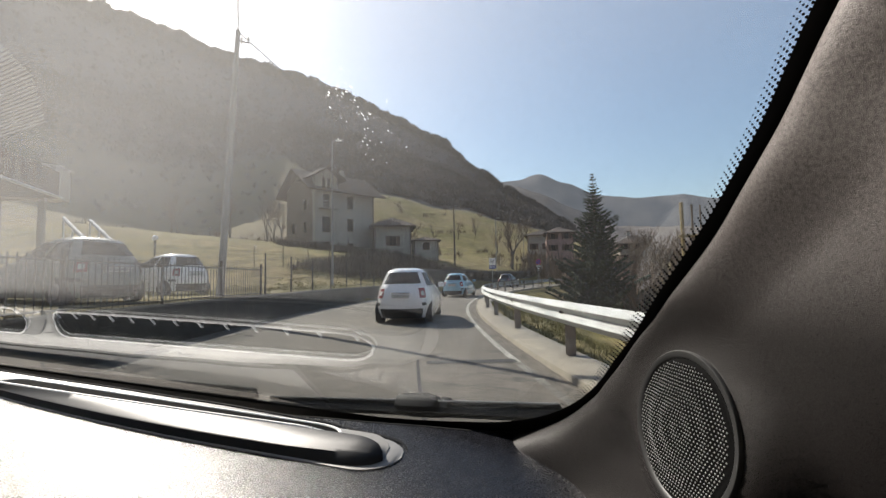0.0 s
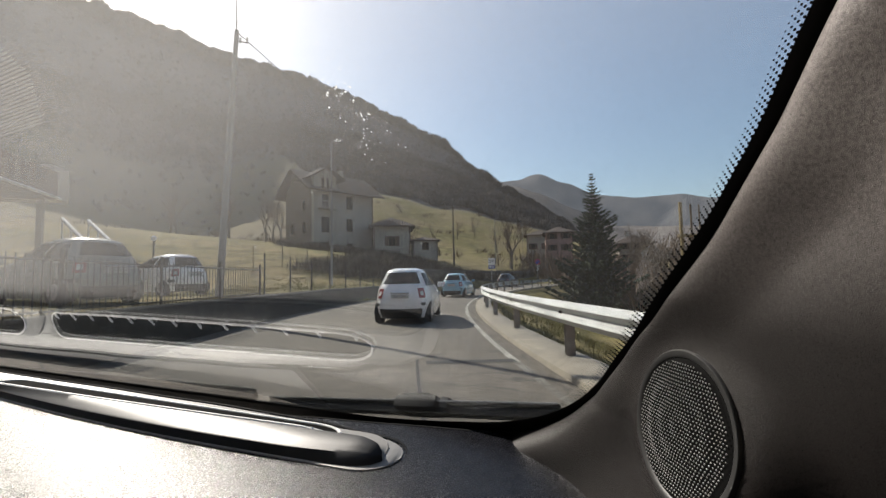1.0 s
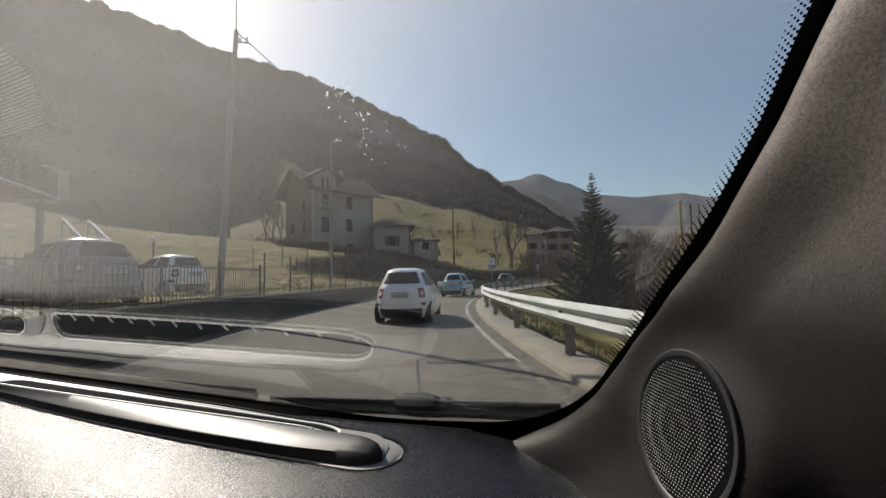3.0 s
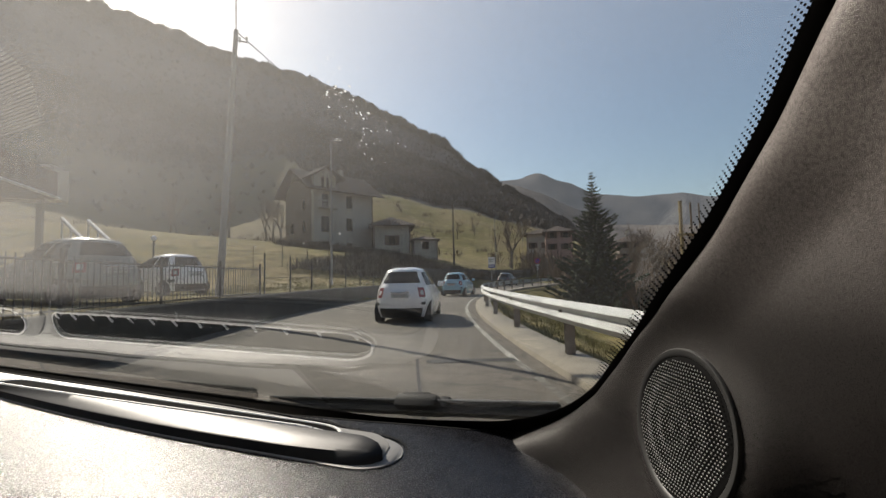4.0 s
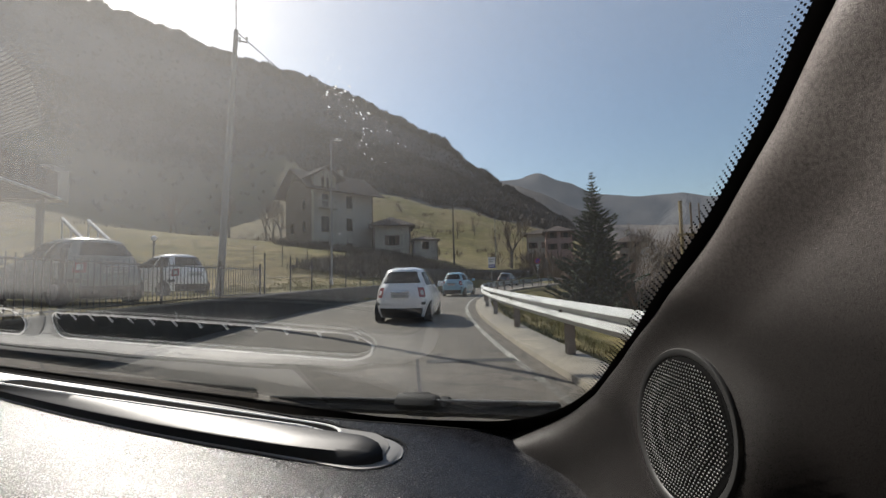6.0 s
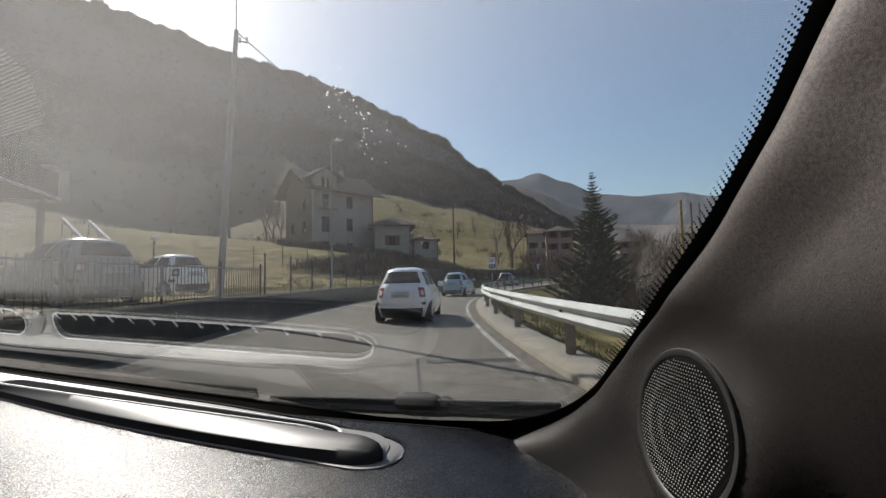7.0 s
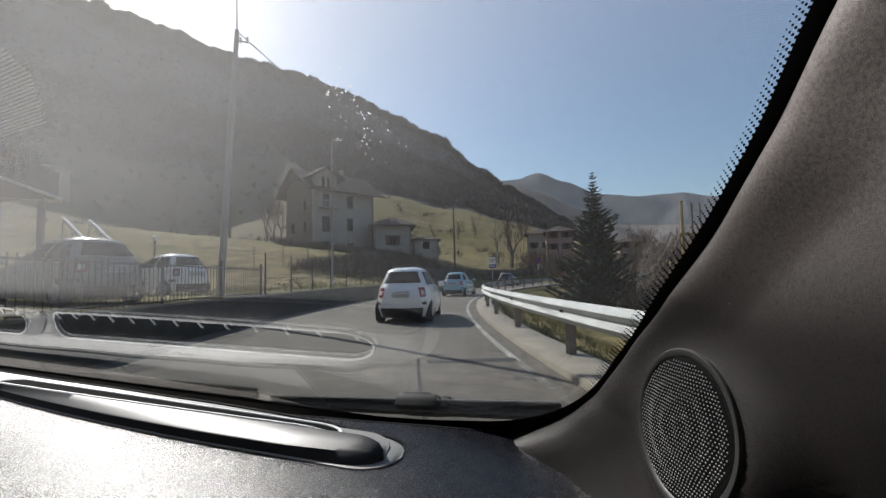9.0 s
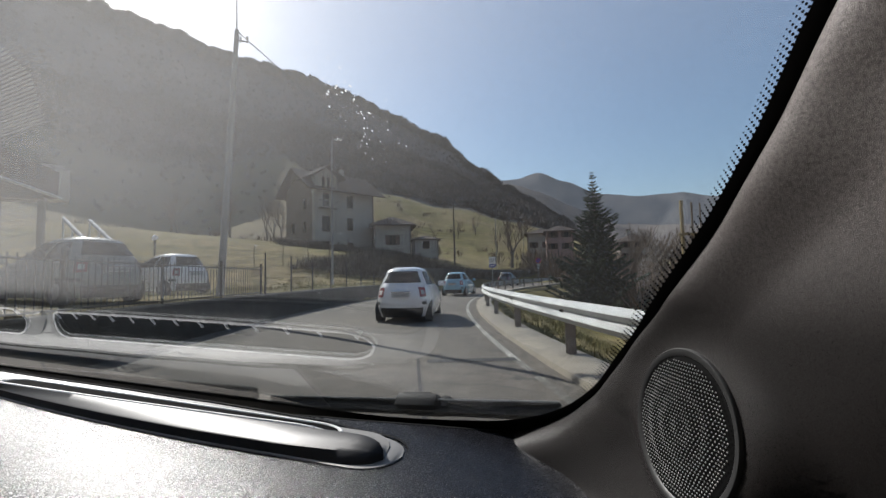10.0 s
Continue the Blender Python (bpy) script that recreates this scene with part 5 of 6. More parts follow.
def screen(a, b, out=0.0):
    """A point of the windscreen: a metres to the right along its foot, b up its slope, out metres outside it."""
    return SCREEN_FOOT + ALONG * a + UP * b + OUT * out


def screen_frame():
    m = Matrix.Identity(4)
    for i, v in enumerate((ALONG, UP, OUT)):
        m.col[i][:3] = v
    m.translation = SCREEN_FOOT
    return m


def inner(name, bm, mat, label="", smooth=False, parent=None, kind=""):
    bmesh.ops.transform(bm, matrix=TO_CAR, verts=bm.verts)
    return part(name, bm, mat, parent or CAR, label, smooth, kind=kind)


glass = new("windscreen", mesh_of("windscreen", box(bmesh.new(), -1.75, 0.24, -0.05, 0.80, 0.0, 0.004), SCREEN_GLASS))
glass.parent = CAR
glass.matrix_basis = TO_CAR @ screen_frame()
tagged(glass, "raked car windscreen with a pale glare veil")


def border(s, inset=0.0):
    """The edge of the clear glass, from the top of the pillar (s = 0) round the lower corner (1 to 2) and along the foot (3)."""
    side = lambda b: 0.134 + (b - 0.235) * 0.292 + 0.0065 * ease(b, 0.25, 0.36) - 0.0045 * ease(b, 0.385, 0.45) - 0.0075 * (1 - ease(b, 0.16, 0.25)) - inset
    foot = lambda a: -0.012 + 0.060 * math.exp(min(0.0, a) / 0.14) + inset
    if s < 1:
        b = 0.70 - (0.70 - 0.19) * s
        return side(b), b
    if s < 2:
        t = s - 1
        p0, p1, p2 = Vector((side(0.19), 0.19)), Vector((0.070 - inset, 0.050 + inset)), Vector((-0.06, foot(-0.06)))
        q = p0 * (1 - t) ** 2 + p1 * 2 * t * (1 - t) + p2 * t * t
        return q.x, q.y
    a = -0.06 - 1.6 * (s - 2)
    return a, foot(a)


# black printed band and its fading dots
bm = bmesh.new()
rows = []
for i in range(121):
    s = 3.0 * i / 120
    a, b = border(s)
    if s < 1:
        o = (a + 0.10, b)
    elif s < 2:
        t = s - 1
        o = (a + 0.10 - 0.10 * t, b - 0.10 * t)
    else:
        o = (a, b - 0.10)
    rows.append([screen(a, b, -0.003), screen(*o, -0.003)])
grid(bm, rows)
inner("frit_band", bm, FRIT, "black printed border of the windscreen", parent=glass).matrix_parent_inverse = (TO_CAR @ screen_frame()).inverted()
bm = bmesh.new()
lengths, last = [0.0], None
for i in range(1, 3001):
    a, b = border(1.75 * i / 3000)
    pa, pb = border(1.75 * (i - 1) / 3000)
    lengths.append(lengths[-1] + math.hypot(a - pa, b - pb))
for row in range(4):
    phase = 0.5 * (row % 2)
    for i in range(1, 3001):
        sl = 1.75 * i / 3000
        b = border(sl)[1]
        if b > 0.47:
            continue
        pitch, gap = min(0.0046, 0.0040 - 0.016 * (b - 0.34)), 0.0014 + 0.0008 * (1 - ease(b, 0.26, 0.37))
        phase += (lengths[i] - lengths[i - 1]) / pitch
        if phase < 1:
            continue
        phase -= 1
        a, b = border(sl, gap * (0.25 + row * 0.95))
        size = (1.05, 0.95, 0.82, 0.62)[row]
        low = ease(sl, 1.0, 1.6)
        ra, rb = gap * 0.36 * (1 - low) + pitch * 0.2 * low, pitch * 0.25 * (1 - low) + gap * 0.36 * low
        bm.faces.new([bm.verts.new(screen(a + ra * size * math.cos(q * math.pi / 4), b + rb * size * math.sin(q * math.pi / 4), -0.003)) for q in range(8)])
# the dots are printed on the pane itself
bmesh.ops.transform(bm, matrix=screen_frame().inverted(), verts=bm.verts)
for f in bm.faces:
    f.material_index = 1
bm.from_mesh(glass.data)
bm.to_mesh(glass.data)
bm.free()
glass.data.materials.append(FRIT)
glass.visible_shadow = False


# pillar trim, moulded flush round the speaker
SPOT, SPEAKER_R = Vector((0.1370, 0.2550, 1.1300)), 0.0438
SPEAKER_U = Vector((0.09, -1, 0)).normalized()
SPEAKER_V = Vector((math.sin(radians(8)), 0, math.cos(radians(8))))
SPEAKER_FACE = SPEAKER_V.cross(SPEAKER_U).normalized()
if SPEAKER_FACE.x > 0:
    SPEAKER_FACE = -SPEAKER_FACE


def trim_edge(z):
    """Where the pillar's trim meets the glass at the height z: x and y."""
    if z >= 1.116:
        return 0.148 - 0.0035 * ease(z, 1.116, 1.18) - 0.0127 * ease(z, 1.18, 1.312) + 0.0075 * ease(z, 1.19, 1.25) - 0.0045 * ease(z, 1.275, 1.32), 0.391 + 1.28 * (1.116 - z)
    k = (1.116 - z) / 0.084
    return 0.148 - 0.06 * min(k, 1.3) ** 1.9, 0.391 + 1.28 * (1.116 - z) + 0.03 * min(k, 1.0) ** 2


TRIM_SET = ((1.02, -0.010), (1.06, -0.012), (1.10, -0.0155), (1.12, -0.0125), (1.16, -0.0062), (1.20, -0.002), (1.24, 0.0), (1.28, 0.0015), (1.32, 0.0005))


def trim_point(z, w):
    x, y = trim_edge(z)
    x += smooth_between(z, TRIM_SET) * (1 - ease(w, 0.03, 0.12))
    crest = 1.176 - 0.1 * (w - 0.08)
    x += 0.0016 * (ease(z, crest - 0.013, crest + 0.018) - 0.9 * ease(z, crest + 0.03, crest + 0.22)) * ease(w, 0.015, 0.055) * (1 - ease(w, 0.065, 0.125))
    lip = 0.002 * (1 - ease(w, 0.0, 0.018))
    tuck = (0.149 - x) * ease(w, 0.02, 0.16) if z < 1.116 else 0
    lean = 0.015 * (ease(z, 1.06, 1.24) - 0.274) * ease(w, 0.01, 0.08)
    flare = -0.013 * (1 - math.exp(-w / 0.02)) + (0.1 - 0.17 * ease(z, 1.15, 1.35)) * w
    flare += 0.22 * 0.012 * math.log1p(math.exp(min(30.0, (w - 0.18) / 0.012))) * (1 - ease(z, 1.15, 1.35))
    p = Vector((x + lip + flare + lean + tuck * 0.55, y - w, z))
    flat = SPOT.x - (SPEAKER_FACE.y * (p.y - SPOT.y) + SPEAKER_FACE.z * (p.z - SPOT.z)) / SPEAKER_FACE.x - 0.0003
    k = 1 - ease(math.hypot(p.y - SPOT.y, p.z - SPOT.z), SPEAKER_R * 1.02, SPEAKER_R * 1.75)
    p.x += (flat - p.x) * k
    # keeps inside the glass
    near = (p - SCREEN_FOOT).dot(OUT) + 0.0045
    return p - OUT * near if near > 0 else p


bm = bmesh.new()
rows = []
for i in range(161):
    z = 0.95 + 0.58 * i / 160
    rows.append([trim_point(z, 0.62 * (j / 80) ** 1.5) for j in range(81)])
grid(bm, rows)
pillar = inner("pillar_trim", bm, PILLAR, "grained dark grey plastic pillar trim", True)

# round speaker in the pillar's foot
at_speaker = lambda u, v, n: SPOT + SPEAKER_U * u + SPEAKER_V * v + SPEAKER_FACE * n
bm = bmesh.new()
ring_rows = []
for r, n in ((SPEAKER_R + 0.0012, -0.008), (SPEAKER_R + 0.0012, 0.0012), (SPEAKER_R + 0.0004, 0.0021), (SPEAKER_R - 0.0020, 0.0021), (SPEAKER_R - 0.0034, 0.0010), (SPEAKER_R - 0.004, -0.008)):
    ring_rows.append([at_speaker(r * math.cos(2 * math.pi * k / 72), r * math.sin(2 * math.pi * k / 72), n) for k in range(72)])
grid(bm, ring_rows, close=True)
speaker = inner("speaker", bm, BLACK_TRIM, "round black speaker ring in the pillar trim", True)
bm = bmesh.new()
dome = []
for i in range(9):
    r = (SPEAKER_R - 0.003) * i / 8
    dome.append([at_speaker(r * math.cos(2 * math.pi * k / 48), r * math.sin(2 * math.pi * k / 48), 0.0036 - 0.003 * (i / 8) ** 2) for k in range(48)])
grid(bm, dome[1:], close=True)
bm.faces.new([bm.verts.new(p) for p in dome[1]])
inner("backing", bm, GRILLE_BACK, "", True, speaker).matrix_parent_inverse = Matrix.Identity(4)
bm = bmesh.new()
step = 0.00235
for i in range(-22, 23):
    for j in range(-25, 26):
        u, v = step * (i + 0.5 * (j % 2)), step * 0.866 * j
        r = math.hypot(u, v)
        if r > SPEAKER_R - 0.0055:
            continue
        n = 0.0044 - 0.003 * (r / SPEAKER_R) ** 2 + 0.0004 * math.cos(r * 2 * math.pi / 0.0125)
        c = bm.verts.new(at_speaker(u, v, n + 0.0006))
        rim = [bm.verts.new(at_speaker(u + 0.00056 * math.cos(k * math.pi / 3), v + 0.00056 * math.sin(k * math.pi / 3), n)) for k in range(6)]
        for k in range(6):
            bm.faces.new((c, rim[k], rim[(k + 1) % 6]))
inner("grille_studs", bm, GRILLE_DOT, "fine perforated metal grille", True, speaker, "stuff")


# dashboard
VENT_END = Vector((-0.080, 0.464, 0))
VENT_WAY = Vector((-0.925, 0.38, 0)).normalized()
VENT_IN = Vector((0.38, 0.925, 0)).normalized()


def dash_z(x, y):
    back = (Vector((x, y, 0)) - Vector((SCREEN_FOOT.x, SCREEN_FOOT.y, 0))).dot(Vector((-ALONG.y, ALONG.x, 0)))
    return 1.030 + 0.05 * min(0.0, back + 0.10) - 0.45 * max(0.0, -back - 0.15) ** 2 + 0.006 * ease(back, -0.2, 0)


def vent_frame(s, d, z):
    """A point s metres along the demister vent from its end, d metres towards the glass, z above the dashboard."""
    p = VENT_END + VENT_WAY * s + VENT_IN * d
    return Vector((p.x, p.y, dash_z(p.x, p.y) + z))


def dash_end(s):
    """How far from the foot of the glass the dashboard's top ends, s metres along the foot."""
    return smooth_between(-s, ((-0.3, 0.004), (-0.02, -0.012), (0.078, -0.028), (0.233, -0.048), (0.34, -0.062), (0.53, -0.08), (1.05, -0.09), (1.8, -0.095)))


bm = bmesh.new()
rows = []
for i in range(61):
    row = []
    for j in range(61):
        s = 0.32 - 2.1 * j / 60
        d = dash_end(s) - 0.6 * i / 60
        p = Vector((SCREEN_FOOT.x, SCREEN_FOOT.y, 0)) + ALONG * s + Vector((-ALONG.y, ALONG.x, 0)) * d
        row.append((p.x, p.y, dash_z(p.x, p.y) - 0.0))
    rows.append(row)
grid(bm, rows)
dash = inner("dashboard", bm, DASH, "grained black plastic dashboard", True)


def front_line(s):
    """How far towards the glass the hood's cabin side stands, s metres along it."""
    return -0.021 + 0.027 * (max(0.0, s - 0.2) / 0.53) ** 1.7


def rim_line(s):
    return 0.009 + 0.008 * min(1.5, (s / 0.75) ** 2)


def foot_line(s):
    return 0.050 + 0.033 * s


def groove_line(s):
    return smooth_between(s, ((-0.03, 0.045), (0.04, 0.052), (0.125, 0.069), (0.35, 0.084), (0.67, 0.098), (1.12, 0.114), (1.6, 0.12)))


RIM_UP = 0.0198


def hood_shell(s0, s1, face):
    """The hood between two stations: an upright cabin side and a flat top strip or, where face is true, the frame that falls towards the glass; both ends rounded."""
    bm, rows, n = bmesh.new(), [], 90
    for i in range(n + 1):
        k = i / n
        s = s0 + (s1 - s0) * (k - 0.045 * math.sin(2 * math.pi * k))
        r = 0.05 if s - s0 < s1 - s else 0.03
        w = math.sqrt(max(0.0, 1 - (1 - min(1.0, min(s - s0, s1 - s) / r)) ** 2))
        f, t, b = front_line(s), rim_line(s), foot_line(s)
        h = 0.55 + 0.45 * min(1.0, w * 1.1)
        mid = 0.3 * f + 0.7 * t
        soften = 0.009 * (1 - ease(s, s0 + 0.02, s0 + 0.14))
        if face:
            section = ((t, RIM_UP - 0.0002), (t + 0.001, RIM_UP - 0.0012), *((t + (b - t) * u, RIM_UP - 0.001 - 0.0150 * (1 - (1 - u) ** 3)) for u in (0.2, 0.5, 0.8, 1.0)), (b + 0.007, -0.002))
        else:
            section = ((f - 0.0005, -0.002), (f, 0.001), (f + 0.0008 + soften * 0.7, 0.0120), (f + 0.0026 + soften, 0.0131), ((f + t) / 2, 0.0149), (t - 0.0012, RIM_UP + 0.0003), (t, RIM_UP))
        rows.append([vent_frame(s, mid + (d - mid) * max(w, 0.02), z * h) for d, z in section])
    grid(bm, rows)
    return bm


def slot_face(s, u):
    """A point of the hood's face towards the glass: u from 0 at the rim to 1 at its foot."""
    t, b = rim_line(s), foot_line(s)
    d = t + 0.0012 + (b - t - 0.002) * u
    z = RIM_UP - 0.0008 - 0.0150 * (1 - (1 - u) ** 3)
    return d, z


def slot_outline(s0, s1, r=0.045, n=10):
    """Round-ended outline of a demister slot, as (s, u) pairs."""
    arc = lambda c, sg: [(c + sg * r * math.sin(math.pi * k / n), 0.5 - 0.5 * math.cos(math.pi * k / n)) for k in range(n + 1)]
    return arc(s1 - r, 1) + arc(s0 + r, -1)[::-1]


def slot_parts(hood, s0, s1):
    bm = bmesh.new()
    rows = []
    for i in range(61):
        s = s0 + (s1 - s0) * i / 60
        e = min(1.0, min(s - s0, s1 - s) / 0.045)
        half = 0.5 * math.sqrt(max(0.0004, 1 - (1 - e) ** 2))
        rows.append([vent_frame(s, d, z + 0.0008) for d, z in (slot_face(s, 0.5 - half + 2 * half * k / 4) for k in range(5))])
    grid(bm, rows)
    slot = inner("vent_slot", bm, VENT_GLOSS, "black demister slot", parent=hood)
    bm = bmesh.new()
    ring = []
    for s, u in slot_outline(s0, s1):
        ring.append((s, u))
    dense = []
    for (s, u), (s2, u2) in zip(ring, ring[1:] + ring[:1]):
        k = max(1, int(abs(s2 - s) / 0.02))
        dense += [(s + (s2 - s) * q / k, u + (u2 - u) * q / k) for q in range(k)]
    pts = []
    for s, u in dense:
        d, z = slot_face(s, u)
        pts.append(vent_frame(s, d + 0.001, z + 0.0002))
    for p, q in zip(pts, pts[1:] + pts[:1]):
        tube(bm, p, q, 0.0021, sides=6, caps=False)
    inner("vent_rim", bm, VENT_GREY, "thin pale rim round the slot", parent=hood)
    s = s0 + 0.024
    while s < s1 - 0.03:
        (d0, z0), (d1, z1) = slot_face(s, 0.0), slot_face(s, 0.27)
        inner("vent_rib", tube(bmesh.new(), vent_frame(s, d0 + 0.001, z0 - 0.0002), vent_frame(s - 0.002, d1, z1 + 0.001), 0.0024, sides=6), VENT_GREY, parent=hood)
        s += 0.0625


# the moulded bed of the vents with a groove along its glass side and round its end
bm, rows = bmesh.new(), []
for i in range(81):
    s = -0.030 + 1.6 * (i / 80) ** 1.4
    w = max(0.03, math.sqrt(max(0.0, 1 - (1 - min(1.0, (s + 0.030) / 0.045)) ** 2)))
    f, g = front_line(s) - 0.003, groove_line(s)
    rows.append([vent_frame(s, (f + g) / 2 + (d - (f + g) / 2) * w, z) for d, z in ((f, -0.003), (f + 0.0006, 0.0012), (f + 0.002, 0.0016), (g - 0.004, 0.0016), (g - 0.002, 0.0012), (g, -0.003))])
grid(bm, rows)
inner("vent_surround", bm, VENT_BED, "smooth bed round the demister vents", True)
bm = bmesh.new()
edge = []
for i in range(60):
    s = -0.034 + 1.6 * (i / 59) ** 1.4
    w = max(0.03, math.sqrt(max(0.0, 1 - (1 - min(1.0, (s + 0.034) / 0.049)) ** 2)))
    f, g = front_line(s) - 0.004, groove_line(s) + 0.002
    edge.append((vent_frame(s, (f + g) / 2 + (g - f) / 2 * w, 0.0016), vent_frame(s, (f + g) / 2 + ((g - f) / 2 + 0.004) * w, 0.0014)))
grid(bm, edge)
inner("bed_groove", bm, STRIP_BLACK, "dark joint between vent bed and dashboard")
for s0, s1 in ((-0.014, 0.905), (0.912, 1.7)):
    hood = inner("vent_hood", hood_shell(s0, s1, False), DASH_SMOOTH, "smooth dark hood over a demister slot", True)
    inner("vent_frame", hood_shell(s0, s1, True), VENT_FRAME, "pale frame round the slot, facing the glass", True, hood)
    slot_parts(hood, s0 + 0.078, s1 - 0.035)

# black strip between the dashboard and the foot of the glass
bm = bmesh.new()
back = Vector((-ALONG.y, ALONG.x, 0))
rows = []
for k in range(61):
    q = 0.10 - 1.8 * k / 60
    p = Vector((SCREEN_FOOT.x, SCREEN_FOOT.y, 0)) + ALONG * q
    e = dash_end(q)
    z = dash_z(*(p + back * e).xy)
    rows.append([Vector((*(p + back * (e + o)).xy, z + h)) for o, h in ((-0.002, 0.0004), (0.0, 0.0012), (0.004, -0.001), (0.006, -0.003), (0.05, -0.036), (0.12, -0.09))])
grid(bm, [row[:4] for row in rows])
grid(bm, [row[3:] for row in rows[:16]])
inner("felt_strip", bm, STRIP_BLACK, "black felt strip at the foot of the glass", True)
# Added sill, hidden by the dashboard: its grey pales the glass's reflection.
bm = bmesh.new()
grid(bm, [row[3:] for row in rows[15:]])
inner("reflection_sill", bm, VENT_BED, "added grey sill that pales the reflection in the glass", True)

# wipers lying at the foot of the glass, outside
cowl = bmesh.new()
grid(cowl, [[screen(a, b, o) for a in (-1.75, 0.3)] for b, o in ((-0.015, 0.003), (-0.05, 0.002), (-0.14, -0.02), (-0.25, -0.06))])
inner("cowl", cowl, STRIP_BLACK, "black plastic cowl below the windscreen")


def wiper(a0, b0, a1, b1, hub, label):
    w = inner("wiper", tube(bmesh.new(), screen(a0, b0, 0.012), screen(a1, b1, 0.012), 0.0085, 0.0065, 8), RUBBER, label)
    p, q = Vector((a0, b0)), Vector((a1, b1))
    d = (q - p).normalized()
    s = Vector((-d.y, d.x))
    turn = math.degrees(math.atan2(d.y, d.x))
    bm = bmesh.new()
    for lo, hi, o in ((-0.006, 0.006, 0.006), (0.002, 0.011, 0.018)):
        rows = [[screen(*(e + s * k), o + g) for k, g in ((lo, 0), (hi, 0), (hi, 0.003), (lo, 0.003))] for e in (p, q)]
        grid(bm, rows, close=True)
    inner("blade", bm, RUBBER, parent=w)
    # Thin grey bar: the highlight along the blade is put into its colour.
    bm = tube(bmesh.new(), screen(*(p + s * 0.012), 0.02), screen(*(q + s * 0.012), 0.02), 0.0012, sides=6)
    inner("edge_glint", bm, WIPER_GLINT, "thin pale bar painted as the blade's highlight", parent=w)
    if hub:
        c = p.lerp(q, hub)
        m = screen_frame() @ pose(c.x, c.y, 0, 0, 0, turn)
        inner("blade_joint", soft_box(-0.036, 0.034, -0.020, 0.018, 0.008, 0.028, bevel=0.008, m=m), WIPER_JOINT, "black plastic joint of the wiper blade", True, w)
        inner("joint_cap", soft_box(-0.028, 0.018, -0.013, 0.013, 0.027, 0.0305, bevel=0.0016, m=m), WIPER_JOINT, "", True, w)
        inner("joint_nose", soft_box(0.034, 0.05, -0.02, 0.012, 0.010, 0.028, bevel=0.007, m=m), RUBBER, "", True, w)
        bm = bmesh.new()
        for lo, hi in ((-0.20, -0.044), (0.05, 0.16)):
            box(bm, lo, hi, -0.021, -0.012, 0.016, 0.021, m)
        inner("arm", bm, WIPER_ARM, "grey steel wiper arm", parent=w)
        inner("arm_clip", soft_box(-0.235, -0.20, -0.024, 0.004, 0.014, 0.024, bevel=0.004, m=m), WIPER_ARM, "", True, w)
        inner("arm_root", tube(bmesh.new(), screen(c.x - 0.22, c.y - 0.052, 0.018), screen(c.x - 0.30, c.y - 0.11, 0.012), 0.006, 0.009, 8), RUBBER, "", True, w)


wiper(-0.45, -0.048, 0.052, 0.040, 0.62, "black wiper blade resting at the foot of the glass")
wiper(-1.5, -0.066, -0.465, -0.020, 0, "long black wiper blade on the far side")
# maker's mark on the glass, as plain shapes
bm = bmesh.new()
for k in range(20):
    a0, a1 = 2 * math.pi * k / 20, 2 * math.pi * (k + 1) / 20
    bm.faces.new([bm.verts.new(screen(-0.088 + r * 1.7 * math.cos(a), 0.066 + r * math.sin(a), -0.002)) for a, r in ((a0, 0.003), (a1, 0.003), (a1, 0.0036), (a0, 0.0036))])
for k in range(5):
    bm.faces.new([bm.verts.new(screen(-0.102 + 0.007 * k + dx, 0.0575 + dy, -0.002)) for dx, dy in ((0, 0), (0.005, 0), (0.005, 0.0012), (0, 0.0012))])
inner("glass_mark", bm, FRIT, "small black printed mark")

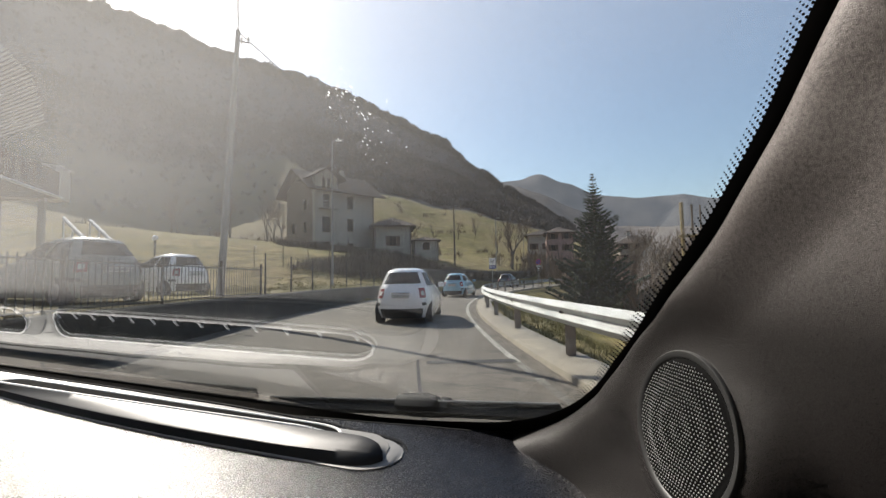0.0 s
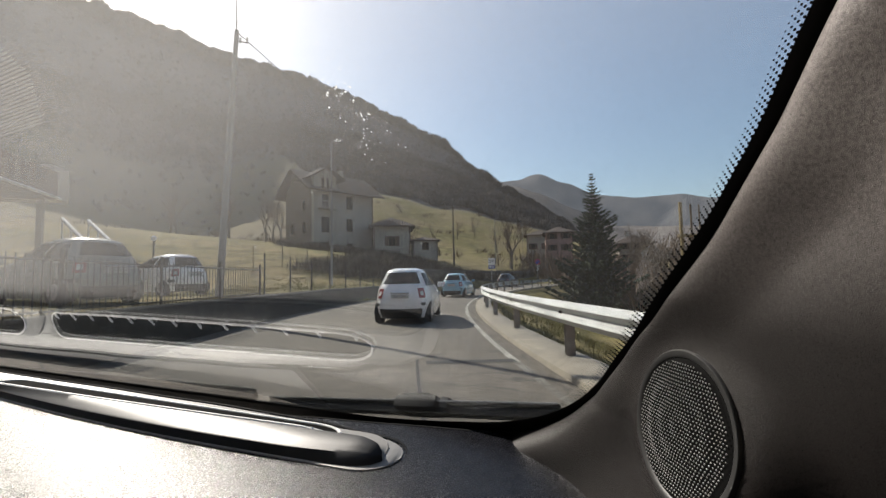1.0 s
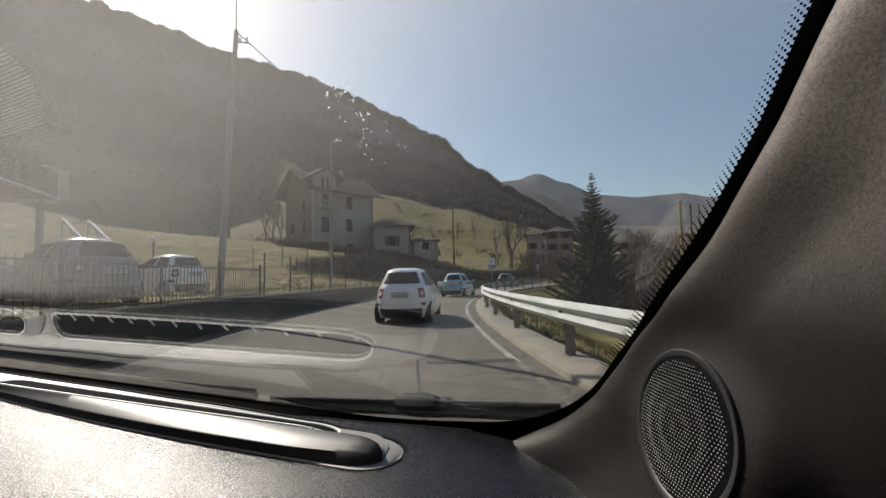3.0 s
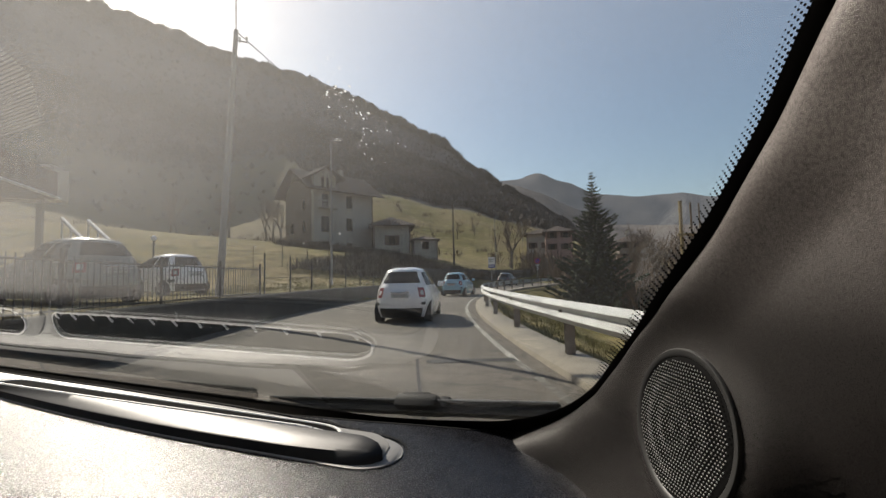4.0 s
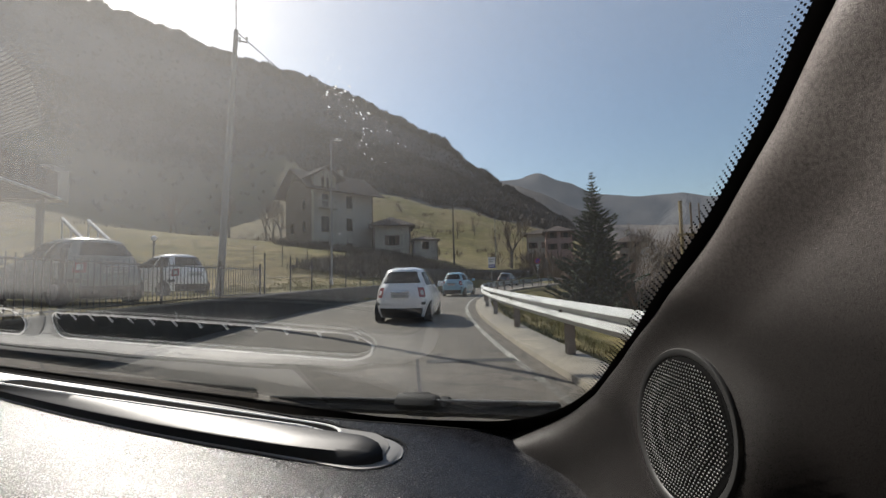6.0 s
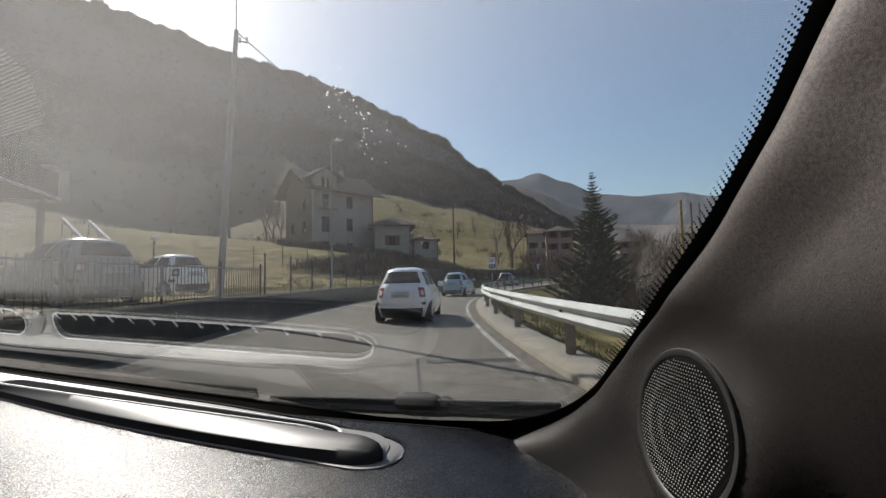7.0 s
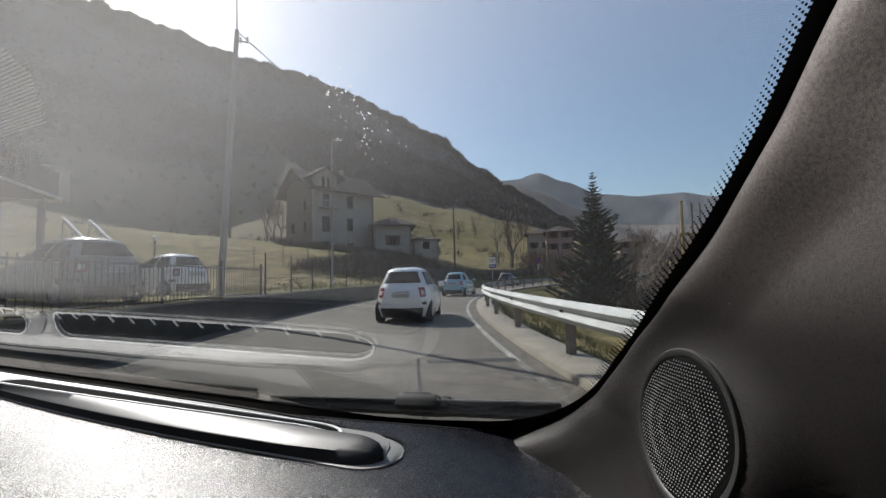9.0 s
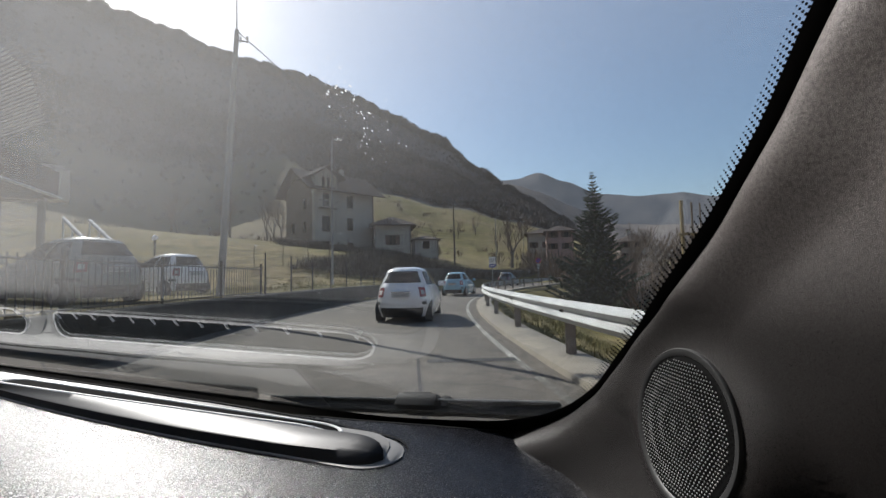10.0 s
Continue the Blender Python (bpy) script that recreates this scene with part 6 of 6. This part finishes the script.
# dried splashes on the outside of the glass
rnd = random.Random(31)
bm = bmesh.new()
for k in range(150):
    if k < 110:
        q = rnd.random()
        a, b = -0.008 + 0.012 * q + rnd.gauss(0, 0.008), 0.468 - 0.06 * q + rnd.gauss(0, 0.007)
    else:
        a, b = rnd.uniform(-0.4, 0.0), rnd.uniform(0.2, 0.55)
    r = rnd.uniform(0.00015, 0.00045) * (0.5 + rnd.random())
    bm.faces.new([bm.verts.new(screen(a + r * (1 + 0.3 * rnd.random()) * math.cos(i * math.pi / 4), b + r * math.sin(i * math.pi / 4) * (1 + 0.5 * rnd.random()), 0.006)) for i in range(8)])
inner("dirt_specks", bm, SPECK, "dried white splashes on the glass", parent=glass, kind="stuff").matrix_parent_inverse = (TO_CAR @ screen_frame()).inverted()

# printed dots round the mirror foot at the top of the glass
DOT_PRINT = SPECK.copy()
DOT_PRINT.name = "pale_glass_print"
for node in DOT_PRINT.node_tree.nodes:
    if node.type == "BSDF_TRANSLUCENT":
        node.inputs[0].default_value = (0.2, 0.195, 0.19, 1)
bm = bmesh.new()
for i in range(60):
    for j in range(40):
        a, b = -0.205 - 0.0024 * i + 0.0012 * (j % 2), 0.478 + 0.0021 * j
        if a < -0.226 + 1.2 * (b - 0.486) and a > -0.36 and b < 0.535:
            bm.faces.new([bm.verts.new(screen(a + 0.0008 * math.cos(k * math.pi / 3), b + 0.0008 * math.sin(k * math.pi / 3), -0.003)) for k in range(6)])
inner("mirror_dots", bm, DOT_PRINT, "pale dot print round the mirror foot", parent=glass, kind="stuff").matrix_parent_inverse = (TO_CAR @ screen_frame()).inverted()

# the closed cabin: roof, doors, bulkheads
roof_front = screen(-0.5, 0.78)
for name, size, mat, label in (("headliner", (-1.75, 0.5, -1.7, 0.12, 1.535, 1.56), HEADLINER, "pale cloth headliner"),
                               ("cabin_floor", (-1.6, 0.4, -1.7, 0.9, 0.28, 0.32), DOOR_TRIM, "dark cabin floor"),
                               ("rear_bulkhead", (-1.6, 0.4, -1.74, -1.7, 0.3, 1.0), DOOR_TRIM, "dark rear wall of the cabin"),
                               ("door_panel", (0.3, 0.36, -1.7, 0.6, 0.3, 1.02), DOOR_TRIM, "dark door panel"),
                               ("door_panel", (-1.66, -1.6, -1.7, 1.0, 0.3, 1.02), DOOR_TRIM, "dark door panel"),
                               ("door_pillar", (0.3, 0.36, -0.9, -0.62, 1.0, 1.55), DOOR_TRIM, "dark door pillar"),
                               ("door_pillar", (-1.66, -1.6, -0.9, -0.62, 1.0, 1.55), DOOR_TRIM, "dark door pillar")):
    inner(name, soft_box(*size, bevel=0.008), mat, label)
